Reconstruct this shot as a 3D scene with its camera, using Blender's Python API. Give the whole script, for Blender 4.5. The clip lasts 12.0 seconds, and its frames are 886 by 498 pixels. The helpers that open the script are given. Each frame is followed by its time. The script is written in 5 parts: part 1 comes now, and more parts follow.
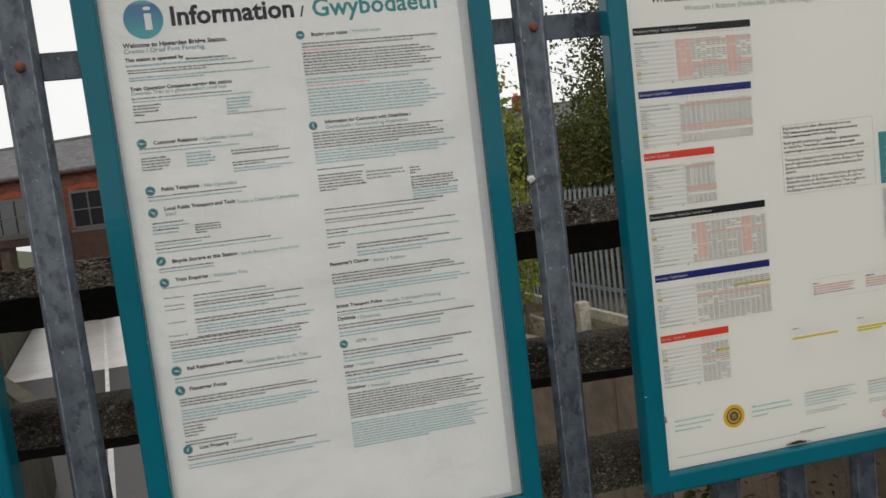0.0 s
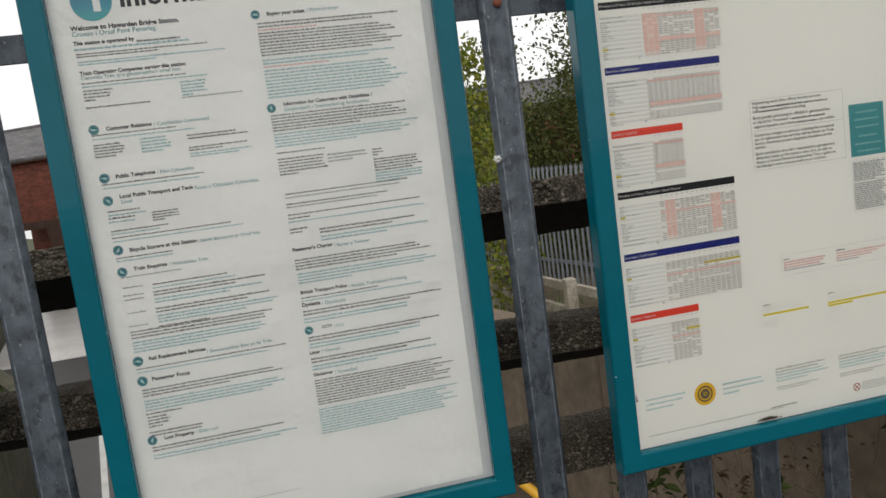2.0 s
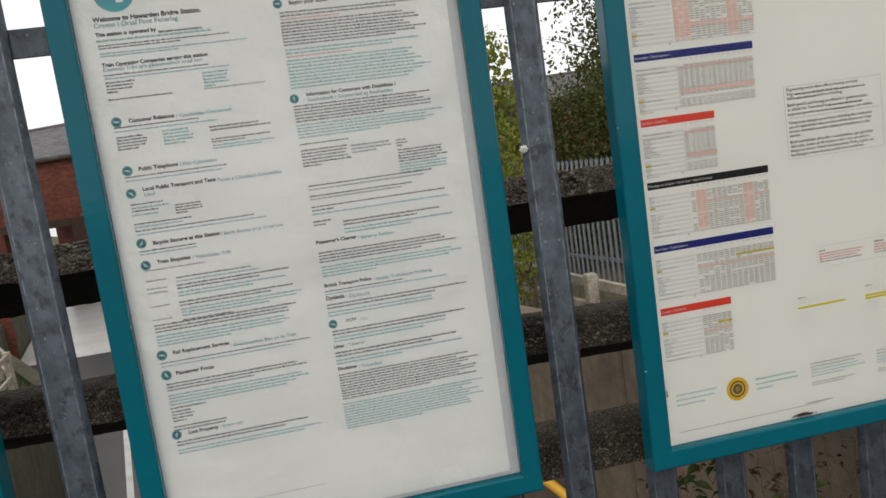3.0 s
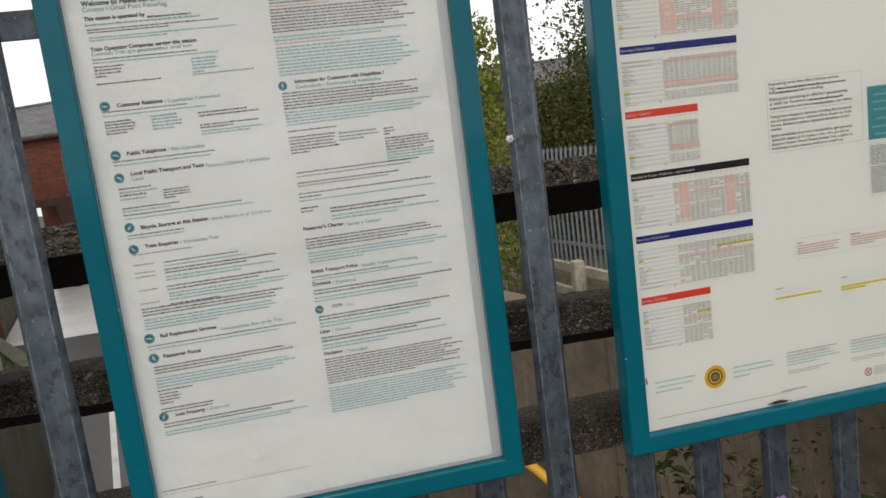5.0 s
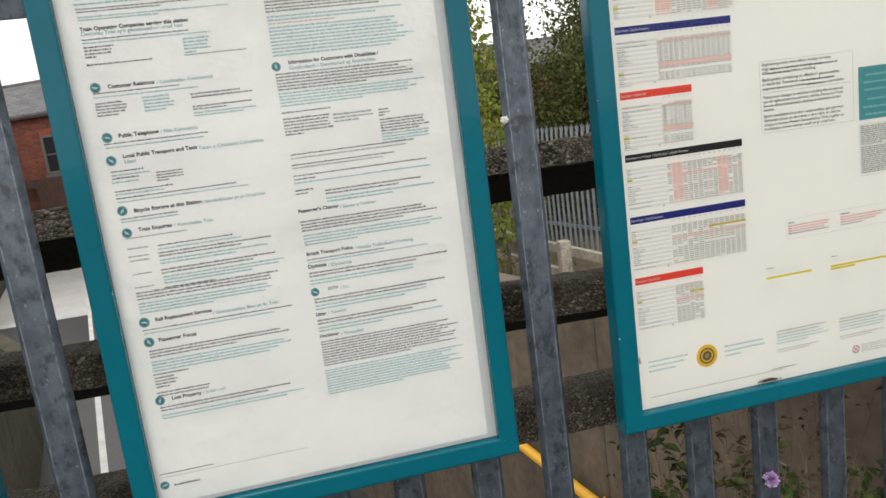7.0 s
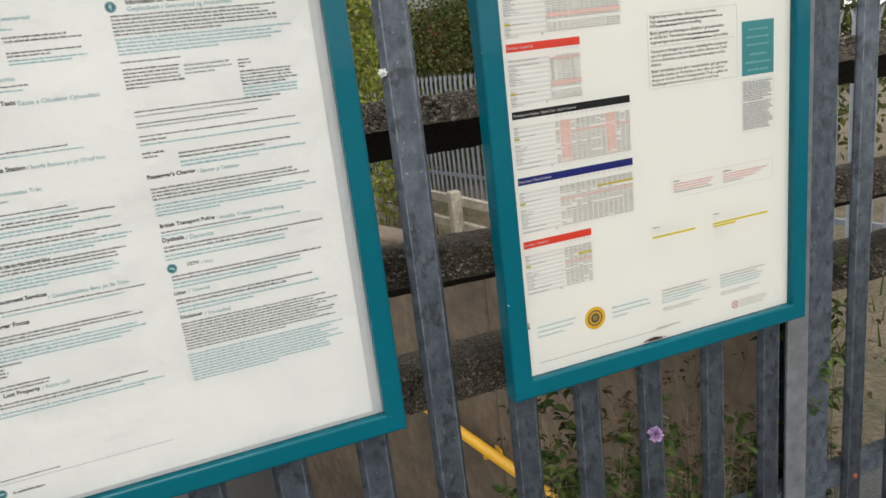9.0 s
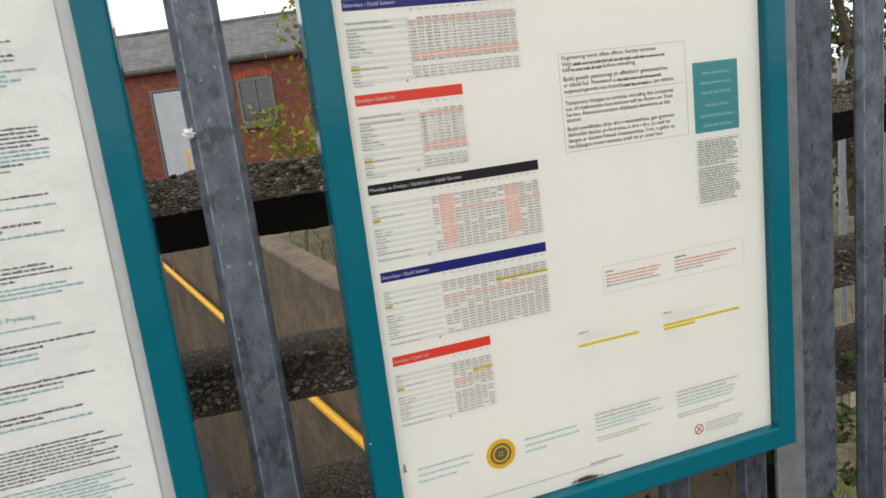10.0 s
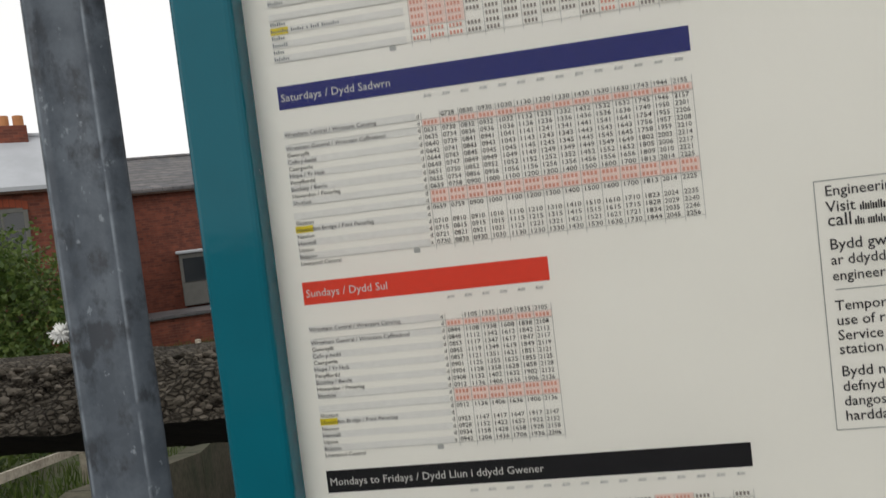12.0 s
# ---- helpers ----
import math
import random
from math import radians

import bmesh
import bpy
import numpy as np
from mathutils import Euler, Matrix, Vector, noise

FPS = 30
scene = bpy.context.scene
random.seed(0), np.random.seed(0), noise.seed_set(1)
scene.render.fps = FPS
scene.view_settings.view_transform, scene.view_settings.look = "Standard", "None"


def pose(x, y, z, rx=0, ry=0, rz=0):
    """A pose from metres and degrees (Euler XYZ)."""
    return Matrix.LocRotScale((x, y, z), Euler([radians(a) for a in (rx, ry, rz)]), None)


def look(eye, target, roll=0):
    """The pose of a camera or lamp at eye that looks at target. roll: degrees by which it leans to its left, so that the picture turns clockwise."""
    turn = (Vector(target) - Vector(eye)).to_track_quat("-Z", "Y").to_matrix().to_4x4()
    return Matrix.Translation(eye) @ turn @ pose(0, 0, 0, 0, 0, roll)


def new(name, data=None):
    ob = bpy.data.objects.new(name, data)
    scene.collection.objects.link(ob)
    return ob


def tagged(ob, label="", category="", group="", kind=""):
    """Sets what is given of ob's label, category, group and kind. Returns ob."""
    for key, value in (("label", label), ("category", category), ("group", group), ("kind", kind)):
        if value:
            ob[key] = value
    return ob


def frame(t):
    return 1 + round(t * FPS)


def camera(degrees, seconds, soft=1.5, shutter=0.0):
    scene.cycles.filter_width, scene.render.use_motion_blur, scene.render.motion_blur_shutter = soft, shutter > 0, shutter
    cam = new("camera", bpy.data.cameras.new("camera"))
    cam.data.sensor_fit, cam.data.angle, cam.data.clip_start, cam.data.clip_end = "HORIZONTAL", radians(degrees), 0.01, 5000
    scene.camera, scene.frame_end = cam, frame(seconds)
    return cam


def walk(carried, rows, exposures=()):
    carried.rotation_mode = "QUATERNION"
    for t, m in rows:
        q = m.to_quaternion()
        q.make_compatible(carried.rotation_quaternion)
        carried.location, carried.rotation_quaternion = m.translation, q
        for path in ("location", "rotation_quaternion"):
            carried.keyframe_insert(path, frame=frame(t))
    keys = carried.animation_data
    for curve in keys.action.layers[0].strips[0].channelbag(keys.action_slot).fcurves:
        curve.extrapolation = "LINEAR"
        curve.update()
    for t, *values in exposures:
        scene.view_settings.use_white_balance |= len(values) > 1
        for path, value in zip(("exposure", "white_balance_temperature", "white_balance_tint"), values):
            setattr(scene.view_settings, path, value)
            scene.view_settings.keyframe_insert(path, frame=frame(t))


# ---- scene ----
cam = camera(64.0, 12.0, shutter=0.12)
PATH = [
    (0, (-0.211, -1.209, 1.559), (0.146, 0.752, 1.383), -6.7),
    (0.5, (-0.187, -1.205, 1.556), (0.216, 0.747, 1.392), -7.8),
    (1, (-0.181, -1.199, 1.558), (0.202, 0.756, 1.382), -7.8),
    (1.5, (-0.171, -1.2, 1.557), (0.231, 0.748, 1.346), -7.6),
    (2, (-0.165, -1.198, 1.559), (0.211, 0.752, 1.32), -7.7),
    (2.5, (-0.164, -1.193, 1.549), (0.173, 0.764, 1.31), -7.8),
    (2.7, (-0.173, -1.178, 1.55), (0.155, 0.781, 1.31), -8.1),
    (4.3, (-0.17, -1.171, 1.553), (0.124, 0.791, 1.296), -7.5),
    (4.5, (-0.171, -1.179, 1.543), (0.139, 0.782, 1.3), -7.4),
    (5, (-0.17, -1.192, 1.558), (0.177, 0.756, 1.269), -7.3),
    (5.5, (-0.167, -1.191, 1.553), (0.231, 0.747, 1.259), -7.7),
    (6, (-0.159, -1.189, 1.548), (0.257, 0.75, 1.288), -8.9),
    (6.5, (-0.162, -1.196, 1.541), (0.209, 0.75, 1.269), -8.1),
    (6.7, (-0.172, -1.194, 1.55), (0.198, 0.748, 1.249), -7.7),
    (8.3, (-0.221, -1.164, 1.576), (0.285, 0.721, 1.139), -5.8),
    (8.5, (-0.226, -1.163, 1.575), (0.362, 0.706, 1.174), -4.1),
    (9, (-0.139, -1.098, 1.568), (0.502, 0.724, 1.046), -6.9),
    (9.5, (0.098, -1.017, 1.551), (0.64, 0.871, 1.177), -8.5),
    (10, (0.215, -0.875, 1.549), (0.798, 0.998, 1.155), -7.1),
    (10.5, (0.313, -0.653, 1.561), (1.091, 1.176, 1.336), -4.2),
    (11, (0.451, -0.509, 1.56), (0.736, 1.454, 1.304), -5.2),
    (11.5, (0.546, -0.412, 1.562), (0.306, 1.558, 1.331), -4.3),
    (12, (0.54, -0.392, 1.601), (0.252, 1.585, 1.514), -6.8),
]
walk(cam, [(t, look(eye, target, roll)) for t, eye, target, roll in PATH], exposures=[(0, -0.27, 6700, 9.5), (1.5, -0.16, 6700, 9.5), (2.5, -0.15, 6700, 9.5), (5.5, -0.02, 6700, 9.5), (6.5, 0.33, 6700, 9.5), (8.5, 0.36, 6700, 9.5), (9.5, 0.43, 6700, 9.5), (10, 0.30, 6700, 9.5), (10.5, 0.07, 6700, 9.5), (11.5, -0.24, 6700, 9.5), (12, -0.13, 6700, 9.5)])

# ---- world and light ----
world = bpy.data.worlds.new("overcast_sky")
scene.world = world
world.use_nodes = True
wn, wl = world.node_tree.nodes, world.node_tree.links
wn.clear()
sky = wn.new("ShaderNodeTexSky")
sky.sky_type, sky.sun_disc = "NISHITA", False
sky.sun_elevation, sky.sun_rotation = radians(48), radians(200)
sky.dust_density, sky.ozone_density = 3.0, 0.6
grey = wn.new("ShaderNodeHueSaturation")
grey.inputs["Saturation"].default_value = 0.18
back = wn.new("ShaderNodeBackground")
back.inputs["Strength"].default_value = 0.15
wout = wn.new("ShaderNodeOutputWorld")
wl.new(sky.outputs[0], grey.inputs["Color"])
cloud = wn.new("ShaderNodeMix")
cloud.data_type = "RGBA"
cloud.inputs["Factor"].default_value = 0.65
cloud.inputs["B"].default_value = (9.3, 9.4, 9.5, 1)
wl.new(grey.outputs[0], cloud.inputs["A"])
wl.new(cloud.outputs["Result"], back.inputs["Color"])
wl.new(back.outputs[0], wout.inputs["Surface"])
sun_data = bpy.data.lights.new("sun", "SUN")
sun_data.energy, sun_data.angle, sun_data.color = 0.5, radians(25), (1.0, 0.97, 0.93)
sun = new("sun", sun_data)
sun.matrix_world = look((-3, -9, 12), (0, 0, 0))

# ---- materials ----


def material(name, color, rough=0.6, metal=0.0, vary=0.0, scale=8.0, dark=None, bump=0.0, bump_scale=60.0, fine=0.0, fine_scale=120.0, spec=0.5):
    """A surface with broad stains (dark, vary, scale), fine grain (fine) and relief (bump)."""
    m = bpy.data.materials.new(name)
    m.use_nodes = True
    n, l = m.node_tree.nodes, m.node_tree.links
    b = n["Principled BSDF"]
    b.inputs["Base Color"].default_value = (*color, 1)
    b.inputs["Roughness"].default_value, b.inputs["Metallic"].default_value = rough, metal
    b.inputs["Specular IOR Level"].default_value = spec
    tc = n.new("ShaderNodeTexCoord")
    last = None
    if vary:
        t = n.new("ShaderNodeTexNoise")
        t.inputs["Scale"].default_value, t.inputs["Detail"].default_value, t.inputs["Roughness"].default_value = scale, 6, 0.65
        r = n.new("ShaderNodeValToRGB")
        r.color_ramp.elements[0].position, r.color_ramp.elements[1].position = 0.38, 0.66
        r.color_ramp.elements[0].color = (0, 0, 0, 1)
        r.color_ramp.elements[1].color = (vary, vary, vary, 1)
        x = n.new("ShaderNodeMix")
        x.data_type = "RGBA"
        d = dark or tuple(c * 0.45 for c in color)
        x.inputs["A"].default_value, x.inputs["B"].default_value = (*color, 1), (*d, 1)
        l.new(tc.outputs["Object"], t.inputs["Vector"])
        l.new(t.outputs["Fac"], r.inputs["Fac"])
        l.new(r.outputs["Color"], x.inputs["Factor"])
        last = x.outputs["Result"]
    if fine:
        t = n.new("ShaderNodeTexNoise")
        t.inputs["Scale"].default_value, t.inputs["Detail"].default_value = fine_scale, 4
        mr = n.new("ShaderNodeMapRange")
        mr.inputs["From Min"].default_value, mr.inputs["From Max"].default_value = 0.3, 0.7
        mr.inputs["To Min"].default_value, mr.inputs["To Max"].default_value = 1 - fine, 1 + fine
        hs = n.new("ShaderNodeHueSaturation")
        l.new(tc.outputs["Object"], t.inputs["Vector"])
        l.new(t.outputs["Fac"], mr.inputs["Value"])
        l.new(mr.outputs["Result"], hs.inputs["Value"])
        if last:
            l.new(last, hs.inputs["Color"])
        else:
            hs.inputs["Color"].default_value = (*color, 1)
        last = hs.outputs["Color"]
    if last:
        l.new(last, b.inputs["Base Color"])
    if bump:
        t = n.new("ShaderNodeTexNoise")
        t.inputs["Scale"].default_value, t.inputs["Detail"].default_value = bump_scale, 5
        bp = n.new("ShaderNodeBump")
        bp.inputs["Strength"].default_value, bp.inputs["Distance"].default_value = bump, 0.3 / bump_scale
        l.new(tc.outputs["Object"], t.inputs["Vector"])
        l.new(t.outputs["Fac"], bp.inputs["Height"])
        l.new(bp.outputs["Normal"], b.inputs["Normal"])
    return m


M_TEAL = material("teal_paint", (0.0003, 0.108, 0.148), 0.09, vary=0.2, scale=5, fine=0.05, fine_scale=40, bump=0.04, bump_scale=25, spec=0.22)


def chipped(m, scale, lo, color):
    """Small chips and scuffs over a paint's own colour."""
    n, l = m.node_tree.nodes, m.node_tree.links
    b = n["Principled BSDF"]
    old = b.inputs["Base Color"].links[0].from_socket
    tc, t, r, x = (n.new("ShaderNode" + k) for k in ("TexCoord", "TexNoise", "MapRange", "Mix"))
    x.data_type = "RGBA"
    t.inputs["Scale"].default_value, t.inputs["Detail"].default_value = scale, 6
    r.inputs["From Min"].default_value, r.inputs["From Max"].default_value = lo, lo + 0.025
    x.inputs["B"].default_value = (*color, 1)
    l.new(tc.outputs["Object"], t.inputs["Vector"])
    l.new(t.outputs["Fac"], r.inputs["Value"])
    l.new(r.outputs["Result"], x.inputs["Factor"])
    l.new(old, x.inputs["A"])
    l.new(x.outputs["Result"], b.inputs["Base Color"])


chipped(M_TEAL, 110, 0.745, (0.45, 0.60, 0.62))


def galvanised():
    """Old zinc: blotches, dark runs down the pale and pale scratches."""
    m = material("galvanised_steel", (0.17, 0.195, 0.235), 0.58, 0.15, bump=0.15, bump_scale=90, spec=0.35)
    n, l = m.node_tree.nodes, m.node_tree.links
    b = n["Principled BSDF"]
    tc = n.new("ShaderNodeTexCoord")
    oi = n.new("ShaderNodeObjectInfo")
    last = None
    for k, (scale, sx, lo, hi, a, c) in enumerate(((30, (1, 1, 0.8), 0.40, 0.60, (0.086, 0.103, 0.124), (0.052, 0.064, 0.080)), (44, (1.1, 1.1, 0.7), 0.52, 0.64, None, (0.032, 0.038, 0.047)), (120, (1, 1, 0.7), 0.64, 0.70, None, (0.17, 0.195, 0.22)))):
        mp, t, r, x = n.new("ShaderNodeMapping"), n.new("ShaderNodeTexNoise"), n.new("ShaderNodeMapRange"), n.new("ShaderNodeMix")
        mp.inputs["Scale"].default_value = sx
        ad = n.new("ShaderNodeVectorMath")
        t.inputs["Scale"].default_value, t.inputs["Detail"].default_value, t.inputs["Roughness"].default_value = scale, 5, 0.65
        r.inputs["From Min"].default_value, r.inputs["From Max"].default_value = lo, hi
        x.data_type = "RGBA"
        l.new(tc.outputs["Object"], mp.inputs["Vector"])
        l.new(mp.outputs[0], ad.inputs[0])
        l.new(oi.outputs["Random"], ad.inputs[1])
        l.new(ad.outputs[0], t.inputs["Vector"])
        l.new(t.outputs["Fac"], r.inputs["Value"])
        l.new(r.outputs["Result"], x.inputs["Factor"])
        if last:
            l.new(last, x.inputs["A"])
        else:
            x.inputs["A"].default_value = (*a, 1)
        x.inputs["B"].default_value = (*c, 1)
        last = x.outputs["Result"]
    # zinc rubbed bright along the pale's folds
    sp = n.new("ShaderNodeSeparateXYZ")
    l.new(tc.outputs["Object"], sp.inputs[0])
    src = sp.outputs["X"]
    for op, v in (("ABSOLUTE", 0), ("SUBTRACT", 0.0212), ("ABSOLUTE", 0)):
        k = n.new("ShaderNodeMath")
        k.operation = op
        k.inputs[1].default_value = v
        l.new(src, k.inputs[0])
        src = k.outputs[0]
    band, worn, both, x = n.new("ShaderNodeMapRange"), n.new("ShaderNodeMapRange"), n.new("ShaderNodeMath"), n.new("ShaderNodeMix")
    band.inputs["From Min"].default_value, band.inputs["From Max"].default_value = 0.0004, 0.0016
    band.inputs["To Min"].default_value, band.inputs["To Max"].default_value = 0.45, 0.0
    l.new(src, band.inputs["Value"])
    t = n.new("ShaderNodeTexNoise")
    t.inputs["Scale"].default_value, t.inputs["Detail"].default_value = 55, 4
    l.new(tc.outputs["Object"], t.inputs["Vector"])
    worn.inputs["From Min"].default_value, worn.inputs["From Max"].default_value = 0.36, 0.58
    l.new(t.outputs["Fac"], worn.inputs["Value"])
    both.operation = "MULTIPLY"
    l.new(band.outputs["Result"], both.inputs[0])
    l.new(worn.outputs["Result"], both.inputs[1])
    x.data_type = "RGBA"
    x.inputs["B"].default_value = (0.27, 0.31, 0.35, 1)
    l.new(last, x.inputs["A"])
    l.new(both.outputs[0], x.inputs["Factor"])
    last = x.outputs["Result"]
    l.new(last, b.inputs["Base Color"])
    return m


M_GALV = galvanised()
M_LIT_FLANGE = material("lit_flange_zinc", (0.17, 0.18, 0.19), 0.5, 0.2, vary=0.6, scale=18, dark=(0.08, 0.088, 0.094), fine=0.12, fine_scale=50)
M_APRON = material("pale_roadway", (0.74, 0.73, 0.71), 0.3, vary=0.5, scale=0.8, dark=(0.45, 0.43, 0.41), fine=0.08, fine_scale=6)
M_GALV_FAR = material("old_galvanised_steel", (0.30, 0.33, 0.37), 0.55, 0.3, vary=0.5, scale=4, fine=0.1, fine_scale=30)
M_PAPER = material("cream_poster_paper", (0.85, 0.84, 0.785), 0.5, vary=0.12, scale=3, dark=(0.80, 0.785, 0.72), bump=0.12, bump_scale=7)
M_PAPER_A = material("white_poster_paper", (0.83, 0.83, 0.81), 0.55, vary=0.3, scale=4, dark=(0.77, 0.77, 0.75), bump=0.5, bump_scale=5)
M_BACK = material("case_backing", (0.60, 0.61, 0.61), 0.5, fine=0.05)
M_CONC = material("weathered_concrete", (0.16, 0.145, 0.125), 0.9, vary=0.8, scale=9, dark=(0.07, 0.065, 0.055), fine=0.35, fine_scale=70, bump=0.6, bump_scale=60)
M_WALLC = material("tan_concrete_wall", (0.145, 0.107, 0.073), 0.85, vary=0.85, scale=2.2, dark=(0.065, 0.052, 0.036), fine=0.2, fine_scale=14, bump=0.15, bump_scale=20)
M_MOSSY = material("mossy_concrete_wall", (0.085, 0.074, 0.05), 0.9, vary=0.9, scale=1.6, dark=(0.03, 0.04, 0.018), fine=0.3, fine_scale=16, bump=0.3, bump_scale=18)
M_TARMAC = material("wet_tarmac", (0.05, 0.05, 0.049), 0.42, vary=0.6, scale=0.6, fine=0.2, fine_scale=20, spec=0.6)
M_WHITE = material("white_road_paint", (0.75, 0.75, 0.72), 0.5, vary=0.4, scale=3, fine=0.1)
M_YELLOW = material("yellow_paint", (0.75, 0.40, 0.03), 0.4, vary=0.2, scale=6)
M_BRICK = material("red_brick", (0.27, 0.075, 0.042), 0.85, vary=0.6, scale=2.2, dark=(0.15, 0.05, 0.035), fine=0.3, fine_scale=9)
M_SLATE = material("grey_slate", (0.20, 0.19, 0.19), 0.6, vary=0.5, scale=1.5, fine=0.15, fine_scale=8)
M_GRASS = material("rough_grass_ground", (0.06, 0.075, 0.03), 0.95, vary=0.7, scale=1.2, dark=(0.045, 0.035, 0.022), fine=0.4, fine_scale=25, bump=0.5, bump_scale=12)
M_EARTH = material("bare_earth_and_dead_grass", (0.15, 0.115, 0.075), 0.95, vary=0.8, scale=1.6, dark=(0.06, 0.06, 0.03), fine=0.4, fine_scale=25, bump=0.5, bump_scale=12)
M_RUST = material("rusty_bolt", (0.20, 0.06, 0.03), 0.8, vary=0.5, scale=60)
M_PALEC = material("pale_weathered_concrete", (0.42, 0.38, 0.31), 0.85, vary=0.7, scale=5, dark=(0.22, 0.19, 0.15), fine=0.25, fine_scale=30, bump=0.4, bump_scale=30)
M_PLAT = material("platform_asphalt", (0.09, 0.09, 0.088), 0.85, vary=0.4, scale=1.2, fine=0.25, fine_scale=80, bump=0.3, bump_scale=90)

# ---- helpers ----


def mesh_of(name, bm, mat):
    me = bpy.data.meshes.new(name)
    bm.normal_update()
    bm.to_mesh(me)
    bm.free()
    if mat:
        me.materials.append(mat)
    return me


def part(name, bm, mat, parent=None, label="", smooth=False):
    me = mesh_of(name, bm, mat)
    if smooth:
        for p in me.polygons:
            p.use_smooth = True
    ob = new(name, me)
    if parent:
        ob.parent = parent
    return tagged(ob, label=label) if label else ob


def thing(name, label, category, group="", kind="", at=(0, 0, 0)):
    ob = new(name)
    ob.location = at
    ob.empty_display_size = 0.1
    return tagged(ob, label=label, category=category, group=group, kind=kind)


def box(bm, x0, x1, y0, y1, z0, z1, bevel=0.0):
    m = Matrix.LocRotScale(((x0 + x1) / 2, (y0 + y1) / 2, (z0 + z1) / 2), None, (x1 - x0, y1 - y0, z1 - z0))
    r = bmesh.ops.create_cube(bm, size=1.0, matrix=m)
    if bevel:
        es = {e for v in r["verts"] for e in v.link_edges}
        bmesh.ops.bevel(bm, geom=list(es), offset=bevel, segments=2, affect="EDGES", profile=0.5)
    return bm


def extrude_profile(bm, pts, p0, p1, up=(0, 0, 1), closed=True):
    """Sweep the profile pts (side, up) straight from p0 to p1."""
    p0, p1 = Vector(p0), Vector(p1)
    d = (p1 - p0).normalized()
    side = d.cross(Vector(up)).normalized()
    top = side.cross(d)
    a = [bm.verts.new(p0 + side * x + top * y) for x, y in pts]
    b = [bm.verts.new(p1 + side * x + top * y) for x, y in pts]
    n = len(pts)
    for i in range(n if closed else n - 1):
        j = (i + 1) % n
        bm.faces.new((a[i], a[j], b[j], b[i]))
    if closed:
        bm.faces.new(list(reversed(a)))
        bm.faces.new(b)
    bmesh.ops.recalc_face_normals(bm, faces=bm.faces[:])
    return bm


def tube(bm, pts, r, sides=10):
    for a, b in zip(pts[:-1], pts[1:]):
        up = (0, 0, 1) if abs((Vector(b) - Vector(a)).normalized().z) < 0.9 else (0, 1, 0)
        extrude_profile(bm, [(r * math.cos(k * 2 * math.pi / sides), r * math.sin(k * 2 * math.pi / sides)) for k in range(sides)], a, b, up)
    return bm

# ---- platform, ground and lane ----


def lane_x(y):
    """The foot of the concrete wall on the lane's far side from the platform stairs."""
    return 0.70 - 0.25 * (y - 4)


def left_x(y):
    """The foot of the low wall on the lane's other side."""
    return float(np.interp(y, (0, 11, 16.9, 100), (-1.8, -4.77, -8.25, -30.7)))


def bank_top(y):
    """The low wall's top edge, falling away from the platform."""
    return float(np.interp(y, (0, 4.5, 7.5, 10, 40), (0.0, -0.15, -0.85, -1.12, -1.0)))


def lane_z(y):
    return -2.55 + 0.015 * (y - 8)


bm = bmesh.new()
box(bm, -60, 60, -6, 0.55, -0.4, 0.0)
tagged(part("platform", bm, M_PLAT), "dark asphalt station platform surface", "platform", kind="structure")


def sheet(name, rows, mat, label, category, rough=0.0, kind="structure"):
    """A ground sheet through rows of points."""
    bm = bmesh.new()
    vs = [[bm.verts.new((x, y, z + random.uniform(-rough, rough))) for x, y, z in r] for r in rows]
    for a, b in zip(vs[:-1], vs[1:]):
        for i in range(len(a) - 1):
            bm.faces.new((a[i], a[i + 1], b[i + 1], b[i]))
    bmesh.ops.recalc_face_normals(bm, faces=bm.faces[:])
    return tagged(part(name, bm, mat), label, category, kind=kind)


YS = [0.56, 3, 6, 9, 11, 14, 16.9, 20, 25, 32, 42, 60, 90]
sheet("road", [[(left_x(y) - 0.1, y, lane_z(y)), ((left_x(y) + lane_x(y)) / 2, y, lane_z(y)), (lane_x(y) + 0.1, y, lane_z(y))] for y in YS], M_TARMAC, "wet grey tarmac lane below the platform", "road")
for off, name in ((0.0, "road_line"), (0.74, "road_line")):
    rows = [[(-3.65 - 0.268 * (y - 9.96) + off + w, y, lane_z(y) + 0.010) for w in (-0.05, 0.05)] for y in YS]
    sheet(name, rows, M_WHITE, "worn white line painted along the lane", "road marking")
# near-white sheet laid over the lane from y = 19.6 outwards
sheet("apron", [[(left_x(y) + 0.05, y, lane_z(y) + 0.004), (lane_x(y) - 0.02, y, lane_z(y) + 0.004)] for y in (19.6, 24, 30, 45, 75)], M_APRON, "pale far stretch of the lane roadway", "road")
# ground beside the lane
sheet("ground", [[(lane_x(y) + 0.25 + d, y, g) for d, g in ((0, -0.5 + 0.03 * y), (1.5, -0.7), (4, -1.0), (10, -1.0), (30, -0.6), (600, 0))] for y in np.linspace(0.56, 24, 16)] + [[(d + 0.3, y, g) for d, g in ((-4, -1), (-2, -1), (2, -1), (20, -1), (60, -0.6), (600, 0))] for y in (40, 90, 900)],
      M_EARTH, "rough brown ground, bare earth and dead grass", "ground", 0.03)
sheet("verge", [[(left_x(y) - 0.25 - d, y, g) for d, g in ((600, 2), (60, 0.5), (12, 0.2), (6, -0.2), (2, bank_top(y) - 0.02), (0, bank_top(y) - 0.1))] for y in (0.56, 2, 4, 6, 8, 10, 12, 16, 20, 25, 32, 60, 90)], M_GRASS, "grassy bank beside the lane", "ground", 0.04)

